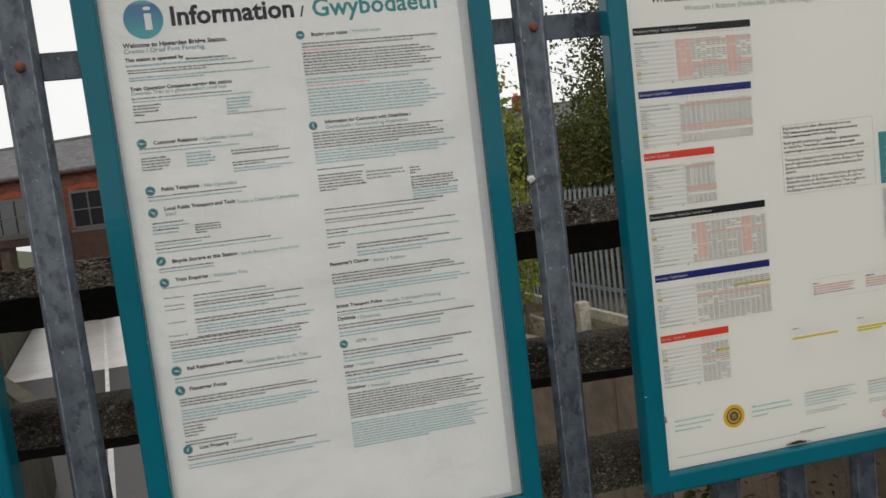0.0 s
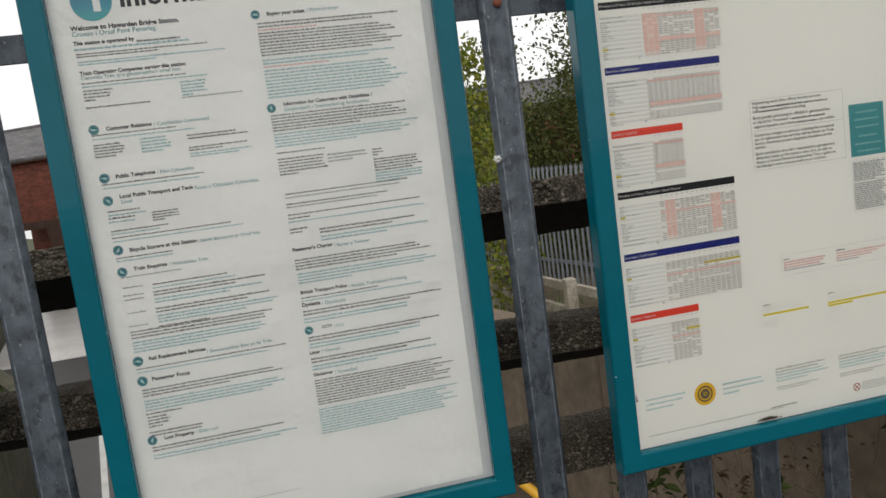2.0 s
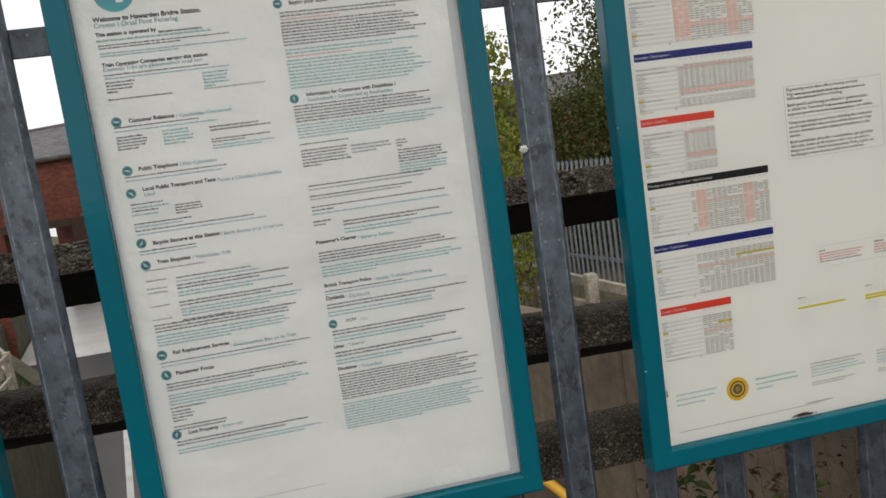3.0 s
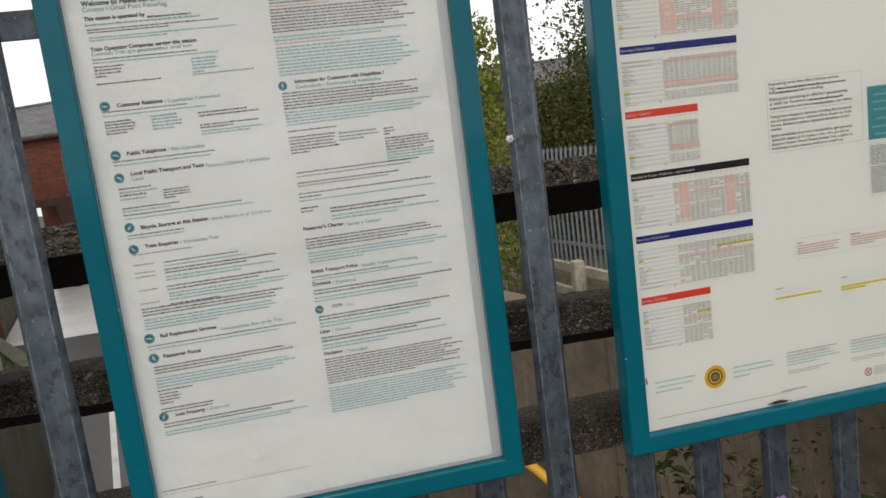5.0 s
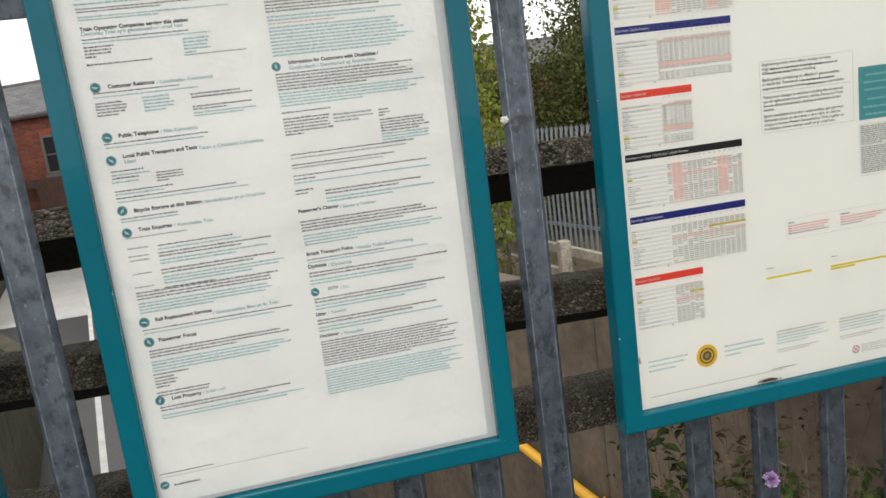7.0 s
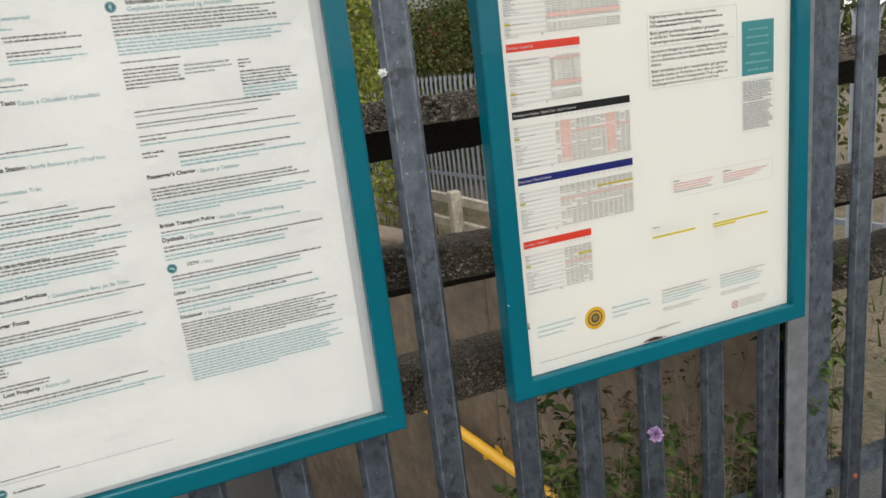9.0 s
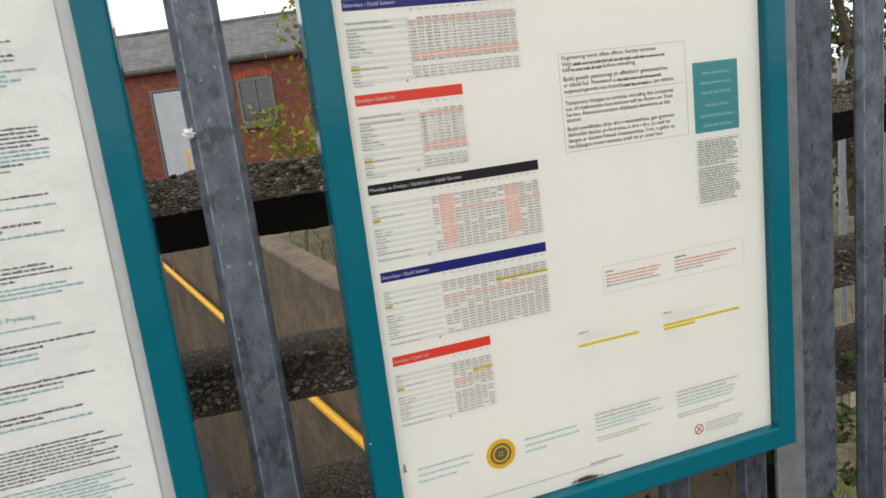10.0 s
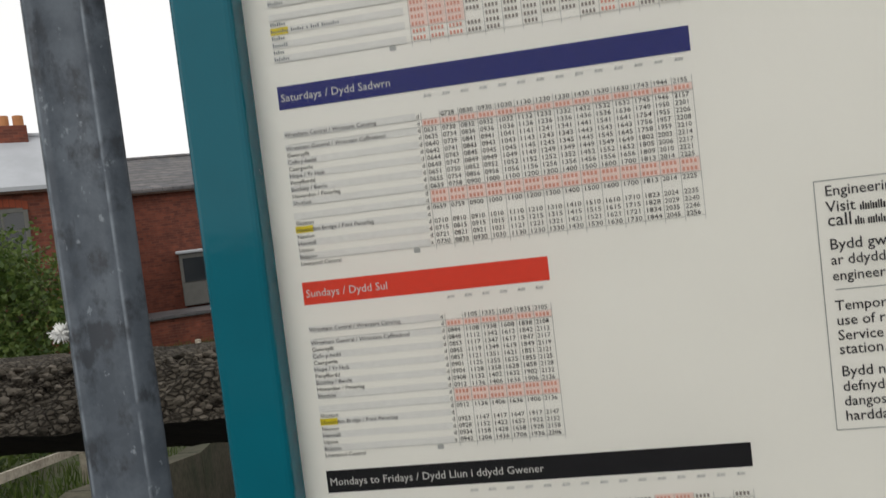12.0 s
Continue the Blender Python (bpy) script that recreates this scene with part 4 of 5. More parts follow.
BODY_INK, BODY_TEAL = ink("faded_black_ink", (0.035, 0.035, 0.04)), ink("faded_teal_ink", (0.17, 0.40, 0.43))
INK, TEAL_INK, RED_INK, GREY_INK = ink("black_ink", (0.035, 0.035, 0.04)), ink("teal_ink", (0.06, 0.27, 0.29)), ink("red_ink", (0.66, 0.24, 0.22)), ink("grey_ink", (0.22, 0.24, 0.25))
NAVY, BAR_RED, BAR_BLACK = ink("navy_ink", (0.012, 0.018, 0.16)), ink("scarlet_ink", (0.72, 0.055, 0.03)), ink("jet_ink", (0.012, 0.012, 0.014))
TIME_INK = ink("pale_grey_ink", (0.26, 0.235, 0.215))
ICON_INK, SOFT_INK, SOFT_TEAL, BAR_PRINT = ink("slate_teal_ink", (0.045, 0.165, 0.195)), ink("soft_grey_ink", (0.40, 0.41, 0.40)), ink("soft_teal_ink", (0.36, 0.56, 0.57)), ink("dull_white_ink", (0.60, 0.60, 0.58))
PINK, STRIPE, YELLOW_INK, WHITE_INK = ink("pink_tint", (0.83, 0.64, 0.58)), ink("grey_tint", (0.73, 0.73, 0.705)), ink("highlighter_yellow", (0.70, 0.56, 0.03)), ink("white_ink", (0.80, 0.80, 0.78))
FIGURE_RED = ink("faded_red_ink", (0.70, 0.33, 0.26))
PALE_TEAL, GOLD_INK = ink("pale_teal_ink", (0.25, 0.48, 0.50)), ink("gold_ink", (0.72, 0.42, 0.03))
LIFT = 0.00014


def rect(bm, x0, x1, z0, z1, y=0.0):
    bm.faces.new([bm.verts.new(p) for p in ((x0, y, z0), (x1, y, z0), (x1, y, z1), (x0, y, z1))])


def words(poster, name, text, x, z, width, mat, size=None, lift=LIFT, lines=None, bold=0.0):
    """Printed words from the left end of their base line; width fits them, or size sets the letters' height."""
    cu = bpy.data.curves.new(name, "FONT")
    cu.body, cu.resolution_u, cu.fill_mode = text, 2, "FRONT"
    cu.offset = bold
    if lines:
        cu.space_line = lines
    ob = bpy.data.objects.new(name, cu)
    scene.collection.objects.link(ob)
    bpy.context.view_layer.update()
    me = bpy.data.meshes.new_from_object(ob.evaluated_get(bpy.context.evaluated_depsgraph_get()))
    span = max(ob.dimensions.x, 0.01)
    bpy.data.objects.remove(ob)
    s = size if size else width / span
    sx = width / span if width else s
    me.transform(Matrix.Translation((x, -lift, z)) @ Matrix.Diagonal((sx, 1, s, 1)) @ Matrix.Rotation(radians(90), 4, "X"))
    me.materials.append(mat)
    o = new(name, me)
    o.parent = poster
    return o


def bars(poster, x, z, width, count, pitch, mat, height=0.45):
    """Lines of print too small to read: short bars, one a word."""
    bm = bmesh.new()
    for i in range(count):
        end = x + width * (random.uniform(0.82, 1.0) if i < count - 1 or count == 1 else random.uniform(0.35, 0.9))
        if count == 1:
            end = x + width
        a, h = x, pitch * height * 0.5
        zc = z - pitch * (i + 0.5)
        while a < end - 0.0015:
            b = min(a + random.uniform(0.003, 0.012), end)
            while a < b:
                w = random.uniform(0.0006, 0.0011)
                rect(bm, a, a + w, zc - h, zc + h * random.choice((0.8, 1.0, 1.0, 1.7)), -LIFT)
                a += w + 0.00042
            a += 0.0013
    return part("text_lines", bm, mat, poster)


def disc(bm, x, z, r, y, n=32):
    bm.faces.new([bm.verts.new((x + r * math.cos(k * 2 * math.pi / n), y, z + r * math.sin(k * 2 * math.pi / n))) for k in range(n)])


def ring(bm, x, z, r0, r1, y, n=32):
    a = [[bm.verts.new((x + r * math.cos(k * 2 * math.pi / n), y, z + r * math.sin(k * 2 * math.pi / n))) for k in range(n)] for r in (r0, r1)]
    for k in range(n):
        j = (k + 1) % n
        bm.faces.new((a[0][k], a[0][j], a[1][j], a[1][k]))


def icon(poster, x, z, r):
    """A round symbol: dark disc, a thin pale ring and a small pale figure."""
    bm = bmesh.new()
    disc(bm, x, z, r, -LIFT)
    o = part("icon", bm, ICON_INK, poster, "small round teal symbol")
    bm = bmesh.new()
    ring(bm, x, z, r * 0.80, r * 0.87, -2 * LIFT, 24)
    a = random.uniform(0, 6.28)
    for k, (u, v, w, h) in enumerate(((0.0, 0.05, 0.30, 0.22), (0.32, 0.28, 0.16, 0.16), (-0.25, -0.30, 0.18, 0.12))):
        cx, cz = x + r * (u * math.cos(a) - v * math.sin(a)), z + r * (u * math.sin(a) + v * math.cos(a))
        rect(bm, cx - r * w, cx + r * w, cz - r * h, cz + r * h, -(2 + 0.2 * k) * LIFT)
    part("symbol", bm, SOFT_TEAL, o)


def badge_paint():
    m = material("badge_blue", (0.02, 0.16, 0.34), 0.4)
    n, l = m.node_tree.nodes, m.node_tree.links
    tc, sp, r = n.new("ShaderNodeTexCoord"), n.new("ShaderNodeSeparateXYZ"), n.new("ShaderNodeValToRGB")
    r.color_ramp.elements[0].position, r.color_ramp.elements[1].position = 0.1, 0.85
    r.color_ramp.elements[0].color, r.color_ramp.elements[1].color = (0.04, 0.33, 0.36, 1), (0.025, 0.12, 0.30, 1)
    e = r.color_ramp.elements.new(1.0)
    e.color = (0.16, 0.42, 0.45, 1)
    l.new(tc.outputs["Generated"], sp.inputs[0])
    l.new(sp.outputs["Z"], r.inputs["Fac"])
    l.new(r.outputs["Color"], n["Principled BSDF"].inputs["Base Color"])
    return m


M_BADGE = badge_paint()


def badge(poster, x, z, r):
    bm = bmesh.new()
    disc(bm, x, z, r, -LIFT, 48)
    o = part("badge", bm, M_BADGE, poster, "round blue information badge")
    w = words(poster, "letter", "i", x - r * 0.2, z - r * 0.55, r * 0.42, WHITE_INK, size=r * 1.9, lift=3 * LIFT)
    w.parent = o


def paper(poster, x0, x1, z0, z1, mat, sag=0.0005):
    """The printed sheet, slightly buckled."""
    bm = bmesh.new()
    nx, nz = 24, 36
    g = []
    for j in range(nz + 1):
        row = []
        for i in range(nx + 1):
            u, v = i / nx, j / nz
            edge = min(1, 8 * min(u, 1 - u)) * min(1, 8 * min(v, 1 - v))
            w = noise.noise((u * 2.6, v * 1.7, x0 * 5)) * sag * (1 - 0.6 * edge)
            row.append(bm.verts.new((x0 + (x1 - x0) * u, 0.0002 + max(w, -0.00015), z0 + (z1 - z0) * v)))
        g.append(row)
    for a, b in zip(g[:-1], g[1:]):
        for i in range(nx):
            bm.faces.new((a[i], a[i + 1], b[i + 1], b[i]))
    return part("sheet", bm, mat, poster, smooth=True)


random.seed(11)
info = thing("information_poster", "white station information poster printed in English and Welsh", "poster", at=(0, YA, 0))
paper(info, -0.508, 0.0885, 0.986, 2.03, M_PAPER_A)
badge(info, -0.4290, 1.8790, 0.0305)
words(info, "title", "Information", -0.3890, 1.8670, 0.1960, INK, bold=0.03)
words(info, "title", "/", -0.1810, 1.8670, 0.0080, INK, bold=0.03)
words(info, "title", "Gwybodaeth", -0.1620, 1.8650, 0.2130, TEAL_INK, bold=0.02)
words(info, "heading", "Welcome to Hawarden Bridge Station.", -0.4660, 1.8360, 0.1620, INK, bold=0.03)
words(info, "heading", "Croeso i Orsaf Pont Penarlag.", -0.4660, 1.8270, 0.1260, TEAL_INK)
words(info, "heading", "This station is operated by", -0.4660, 1.8140, 0.0900, INK, bold=0.03)
bars(info, -0.3730, 1.8150, 0.0650, 1, 0.00588, BODY_INK)
bars(info, -0.4660, 1.8100, 0.1710, 1, 0.00574, BODY_TEAL)
bars(info, -0.4650, 1.8020, 0.2360, 2, 0.00410, BODY_INK)
bars(info, -0.4640, 1.7900, 0.2330, 2, 0.00410, BODY_TEAL)
words(info, "heading", "Train Operating Companies serving this station", -0.4650, 1.7680, 0.1590, INK, bold=0.03)
words(info, "heading", "Cwmnïau Trên sy'n gwasanaethu'r orsaf hon", -0.4650, 1.7610, 0.1490, TEAL_INK)
bars(info, -0.4650, 1.7570, 0.1570, 1, 0.00410, BODY_INK)
bars(info, -0.4650, 1.7520, 0.1890, 1, 0.00410, BODY_TEAL)
bars(info, -0.4650, 1.7460, 0.0450, 4, 0.00492, BODY_INK)
bars(info, -0.4650, 1.7200, 0.0960, 1, 0.00498, BODY_INK)
bars(info, -0.3190, 1.7450, 0.0440, 5, 0.00516, BODY_TEAL)
bars(info, -0.3210, 1.7200, 0.0950, 1, 0.00430, GREY_INK)
icon(info, -0.4600, 1.6830, 0.0078)
words(info, "heading", "Customer Relations", -0.4420, 1.6800, 0.0690, INK, bold=0.03)
words(info, "heading", "/ Cysylltiadau Cwsmeriaid", -0.3700, 1.6790, 0.0850, TEAL_INK)
bars(info, -0.4650, 1.6760, 0.1300, 1, 0.00415, BODY_INK)
bars(info, -0.4650, 1.6700, 0.1560, 1, 0.00415, BODY_TEAL)
bars(info, -0.4650, 1.6610, 0.0480, 5, 0.00465, BODY_INK)
bars(info, -0.3950, 1.6630, 0.0470, 5, 0.00510, BODY_TEAL)
bars(info, -0.3230, 1.6600, 0.0770, 1, 0.00516, BODY_INK)
bars(info, -0.3220, 1.6550, 0.0950, 1, 0.00522, BODY_INK)
bars(info, -0.3230, 1.6400, 0.1080, 2, 0.00435, BODY_INK)
bars(info, -0.3230, 1.6300, 0.0990, 2, 0.00435, BODY_TEAL)
icon(info, -0.4580, 1.6060, 0.0078)
words(info, "heading", "Public Telephone", -0.4410, 1.6040, 0.0600, INK, bold=0.03)
words(info, "heading", "/ Ffôn Cyhoeddus", -0.3780, 1.6030, 0.0570, TEAL_INK)
bars(info, -0.4640, 1.5980, 0.1600, 1, 0.00420, BODY_INK)
bars(info, -0.4630, 1.5920, 0.1500, 1, 0.00420, BODY_TEAL)
icon(info, -0.4590, 1.5700, 0.0078)
words(info, "heading", "Local Public Transport and Taxis", -0.4410, 1.5720, 0.1130, INK, bold=0.03)
words(info, "heading", "Tacsis a Chludiant Cyhoeddus", -0.3260, 1.5700, 0.1030, TEAL_INK)
words(info, "heading", "Lleol", -0.4400, 1.5630, 0.0160, TEAL_INK)
bars(info, -0.4630, 1.5550, 0.0490, 1, 0.00504, BODY_INK)
bars(info, -0.4630, 1.5490, 0.0570, 1, 0.00504, BODY_TEAL)
bars(info, -0.4630, 1.5440, 0.0400, 1, 0.00504, BODY_INK)
bars(info, -0.4640, 1.5380, 0.0400, 1, 0.00504, BODY_TEAL)
bars(info, -0.3970, 1.5450, 0.0420, 4, 0.00430, BODY_INK)
bars(info, -0.4630, 1.5230, 0.0880, 1, 0.00425, BODY_INK)
bars(info, -0.4630, 1.5180, 0.0760, 1, 0.00425, BODY_TEAL)
bars(info, -0.4630, 1.5120, 0.1850, 1, 0.00420, BODY_INK)
bars(info, -0.4620, 1.5060, 0.2040, 1, 0.00420, BODY_TEAL)
icon(info, -0.4580, 1.4900, 0.0078)
words(info, "heading", "Bicycle Storage at this Station", -0.4410, 1.4850, 0.1040, INK, bold=0.03)
words(info, "heading", "/ Storfa Beiciau yn yr Orsaf hon", -0.3350, 1.4840, 0.1000, TEAL_INK)
bars(info, -0.4630, 1.4790, 0.0870, 1, 0.00425, BODY_INK)
bars(info, -0.4630, 1.4740, 0.0870, 1, 0.00425, BODY_TEAL)
icon(info, -0.4580, 1.4540, 0.0078)
words(info, "heading", "Train Enquiries", -0.4400, 1.4540, 0.0520, INK, bold=0.03)
words(info, "heading", "/ Ymholiadau Trên", -0.3850, 1.4530, 0.0610, TEAL_INK)
bars(info, -0.4620, 1.4470, 0.0940, 1, 0.00425, GREY_INK)
bars(info, -0.4620, 1.4300, 0.0320, 1, 0.00425, GREY_INK)
bars(info, -0.4630, 1.4170, 0.0320, 1, 0.00425, GREY_INK)
bars(info, -0.4630, 1.4100, 0.0310, 1, 0.00425, GREY_INK)
bars(info, -0.4620, 1.3880, 0.0290, 1, 0.00430, GREY_INK)
bars(info, -0.4630, 1.3660, 0.0300, 1, 0.00425, GREY_INK)
bars(info, -0.4160, 1.4290, 0.1180, 1, 0.00430, BODY_INK)
bars(info, -0.4160, 1.4230, 0.1310, 1, 0.00435, BODY_TEAL)
bars(info, -0.4170, 1.4170, 0.1960, 2, 0.00516, BODY_INK)
bars(info, -0.4170, 1.4050, 0.1930, 2, 0.00522, BODY_TEAL)
bars(info, -0.4180, 1.3890, 0.1980, 2, 0.00522, BODY_INK)
bars(info, -0.4170, 1.3770, 0.1950, 3, 0.00516, BODY_TEAL)
bars(info, -0.4180, 1.3590, 0.0810, 1, 0.00435, BODY_INK)
bars(info, -0.4630, 1.3570, 0.2500, 3, 0.00516, BODY_INK)
bars(info, -0.4630, 1.3390, 0.2440, 4, 0.00516, BODY_TEAL)
icon(info, -0.4600, 1.3050, 0.0083)
words(info, "heading", "Rail Replacement Services", -0.4430, 1.3040, 0.0900, INK, bold=0.03)
words(info, "heading", "/ Gwasanaethau Bws yn lle Trên", -0.3520, 1.2990, 0.1080, TEAL_INK)
bars(info, -0.4650, 1.2940, 0.2420, 1, 0.00435, BODY_INK)
bars(info, -0.4640, 1.2880, 0.2130, 1, 0.00430, BODY_TEAL)
icon(info, -0.4590, 1.2710, 0.0083)
words(info, "heading", "Passenger Focus", -0.4440, 1.2690, 0.0600, INK, bold=0.03)
bars(info, -0.4620, 1.2580, 0.2430, 3, 0.00516, BODY_INK)
bars(info, -0.4620, 1.2390, 0.2340, 4, 0.00522, BODY_TEAL)
bars(info, -0.4630, 1.2170, 0.0570, 1, 0.00522, BODY_INK)
bars(info, -0.4620, 1.2110, 0.0360, 4, 0.00528, BODY_INK)
bars(info, -0.4630, 1.1850, 0.0970, 2, 0.00528, BODY_INK)
icon(info, -0.4610, 1.1690, 0.0078)
words(info, "heading", "Lost Property", -0.4420, 1.1670, 0.0480, INK, bold=0.03)
words(info, "heading", "/ Eiddo coll", -0.3910, 1.1670, 0.0360, TEAL_INK)
bars(info, -0.4630, 1.1590, 0.2460, 2, 0.00528, BODY_INK)
bars(info, -0.4630, 1.1450, 0.2440, 2, 0.00522, BODY_TEAL)
bars(info, -0.4860, 1.0420, 0.0890, 1, 0.00400, BODY_INK)
bars(info, -0.4830, 1.0350, 0.2470, 1, 0.00208, GREY_INK)
bars(info, -0.4660, 1.0210, 0.0420, 1, 0.00720, BODY_INK)
icon(info, -0.4810, 1.0200, 0.0075)
icon(info, -0.1860, 1.8360, 0.0073)
words(info, "heading", "Buying your ticket", -0.1680, 1.8330, 0.0610, INK, bold=0.03)
words(info, "heading", "/ Prynu'ch tocyn", -0.1030, 1.8340, 0.0520, TEAL_INK)
bars(info, -0.1850, 1.8240, 0.2400, 2, 0.00534, BODY_INK)
bars(info, -0.1850, 1.8130, 0.0930, 1, 0.00445, RED_INK)
bars(info, -0.1860, 1.8080, 0.2390, 8, 0.00498, BODY_INK)
bars(info, -0.1860, 1.7650, 0.2330, 2, 0.00540, BODY_TEAL)
bars(info, -0.1850, 1.7540, 0.1060, 1, 0.00450, RED_INK)
bars(info, -0.1860, 1.7480, 0.2430, 9, 0.00540, BODY_TEAL)
icon(info, -0.1840, 1.6850, 0.0073)
words(info, "heading", "Information for Customers with Disabilities /", -0.1640, 1.6870, 0.1480, INK, bold=0.03)
words(info, "heading", "Gwybodaeth i Gwsmeriaid ag Anableddau", -0.1640, 1.6780, 0.1410, TEAL_INK)
bars(info, -0.1870, 1.6750, 0.2380, 6, 0.00495, BODY_INK)
bars(info, -0.1870, 1.6440, 0.2460, 5, 0.00495, BODY_TEAL)
bars(info, -0.1870, 1.6130, 0.0790, 1, 0.00455, BODY_INK)
bars(info, -0.1870, 1.6030, 0.0800, 6, 0.00510, BODY_INK)
bars(info, -0.1050, 1.6010, 0.0670, 3, 0.00558, GREY_INK)
bars(info, -0.0290, 1.6000, 0.0200, 3, 0.00480, BODY_INK)
bars(info, -0.0290, 1.5830, 0.0850, 5, 0.00475, BODY_INK)
bars(info, -0.0290, 1.5590, 0.0870, 4, 0.00480, BODY_TEAL)
bars(info, -0.1840, 1.5440, 0.2070, 1, 0.00455, BODY_INK)
bars(info, -0.1840, 1.5380, 0.1940, 1, 0.00460, GREY_INK)
bars(info, -0.1850, 1.5270, 0.1720, 1, 0.00460, BODY_INK)
bars(info, -0.1850, 1.5220, 0.1530, 1, 0.00460, GREY_INK)
bars(info, -0.1850, 1.5090, 0.2260, 1, 0.00460, BODY_INK)
bars(info, -0.1850, 1.5030, 0.0350, 1, 0.00460, BODY_INK)
bars(info, -0.1860, 1.4970, 0.2320, 1, 0.00460, BODY_TEAL)
bars(info, -0.1860, 1.4850, 0.0310, 2, 0.00552, BODY_INK)
bars(info, -0.1370, 1.4790, 0.1910, 2, 0.00558, BODY_INK)
bars(info, -0.1370, 1.4660, 0.1900, 2, 0.00564, BODY_TEAL)
words(info, "heading", "Passenger's Charter", -0.1870, 1.4450, 0.0680, INK, bold=0.03)
words(info, "heading", "/ Siarter y Teithiwr", -0.1170, 1.4430, 0.0620, TEAL_INK)
bars(info, -0.1860, 1.4320, 0.2460, 4, 0.00515, BODY_INK)
bars(info, -0.1850, 1.4080, 0.2420, 4, 0.00521, BODY_TEAL)
words(info, "heading", "British Transport Police", -0.1850, 1.3710, 0.0790, INK, bold=0.03)
words(info, "heading", "/ Heddlu Trafnidiaeth Prydeinig", -0.1030, 1.3690, 0.1020, TEAL_INK)
bars(info, -0.1850, 1.3660, 0.1310, 1, 0.00465, BODY_INK)
bars(info, -0.1850, 1.3610, 0.2100, 1, 0.00465, BODY_TEAL)
words(info, "heading", "Dyslexia", -0.1860, 1.3490, 0.0310, INK, bold=0.03)
words(info, "heading", "/ Dyslecsia", -0.1520, 1.3470, 0.0400, TEAL_INK)
bars(info, -0.1860, 1.3430, 0.2440, 2, 0.00558, BODY_INK)
bars(info, -0.1860, 1.3300, 0.2150, 2, 0.00558, BODY_TEAL)
icon(info, -0.1810, 1.3070, 0.0073)
words(info, "heading", "CCTV", -0.1590, 1.3070, 0.0180, INK, bold=0.03)
words(info, "heading", "/ TCC", -0.1380, 1.3050, 0.0170, TEAL_INK)
bars(info, -0.1840, 1.2970, 0.2330, 2, 0.00564, BODY_INK)
bars(info, -0.1840, 1.2850, 0.2340, 2, 0.00564, BODY_TEAL)
words(info, "heading", "Litter", -0.1860, 1.2650, 0.0180, INK, bold=0.03)
words(info, "heading", "/ Ysbwriel", -0.1650, 1.2650, 0.0310, TEAL_INK)
bars(info, -0.1850, 1.2590, 0.2350, 2, 0.00564, BODY_INK)
bars(info, -0.1850, 1.2460, 0.2400, 2, 0.00564, BODY_TEAL)
words(info, "heading", "Disclaimer", -0.1850, 1.2260, 0.0330, INK, bold=0.03)
words(info, "heading", "/ Ymwadiad", -0.1490, 1.2240, 0.0390, TEAL_INK)
bars(info, -0.1850, 1.2200, 0.2460, 10, 0.00470, BODY_INK)
bars(info, -0.1860, 1.1680, 0.2490, 10, 0.00475, BODY_TEAL)

# the timetable poster
times = thing("timetable_poster", "off-white train timetable poster with blue, red and black headings", "poster")
paper(times, 0.377, 1.024, 0.965, 2.035, M_PAPER)
words(times, "title", "Wrexham to Bidston (Birkenhead), 20 May", 0.440, 1.8415, 0.30, INK, bold=0.02)
words(times, "title", "Wrecsam i Bidston (Penbedw), 20 Mai i 8 Rhagfyr 2018", 0.503, 1.8235, 0.300, GREY_INK)

STOPS = "Wrexham Central / Wrecsam Canolog||Wrexham General / Wrecsam Cyffredinol|Gwersyllt|Cefn-y-bedd|Caergwrle|Hope / Yr Hob|Penyffordd|Buckley / Bwcle|Hawarden / Penarlag|Shotton|||Shotton|Hawarden Bridge / Pont Penarlag|Neston|Heswall|Upton|Bidston".split("|")
X0, COLS, ROW = 0.3988, 0.4795, 0.0039


def clock(minutes, mark=""):
    return "%02d%02d%s" % (minutes // 60 % 24, minutes % 60, mark)


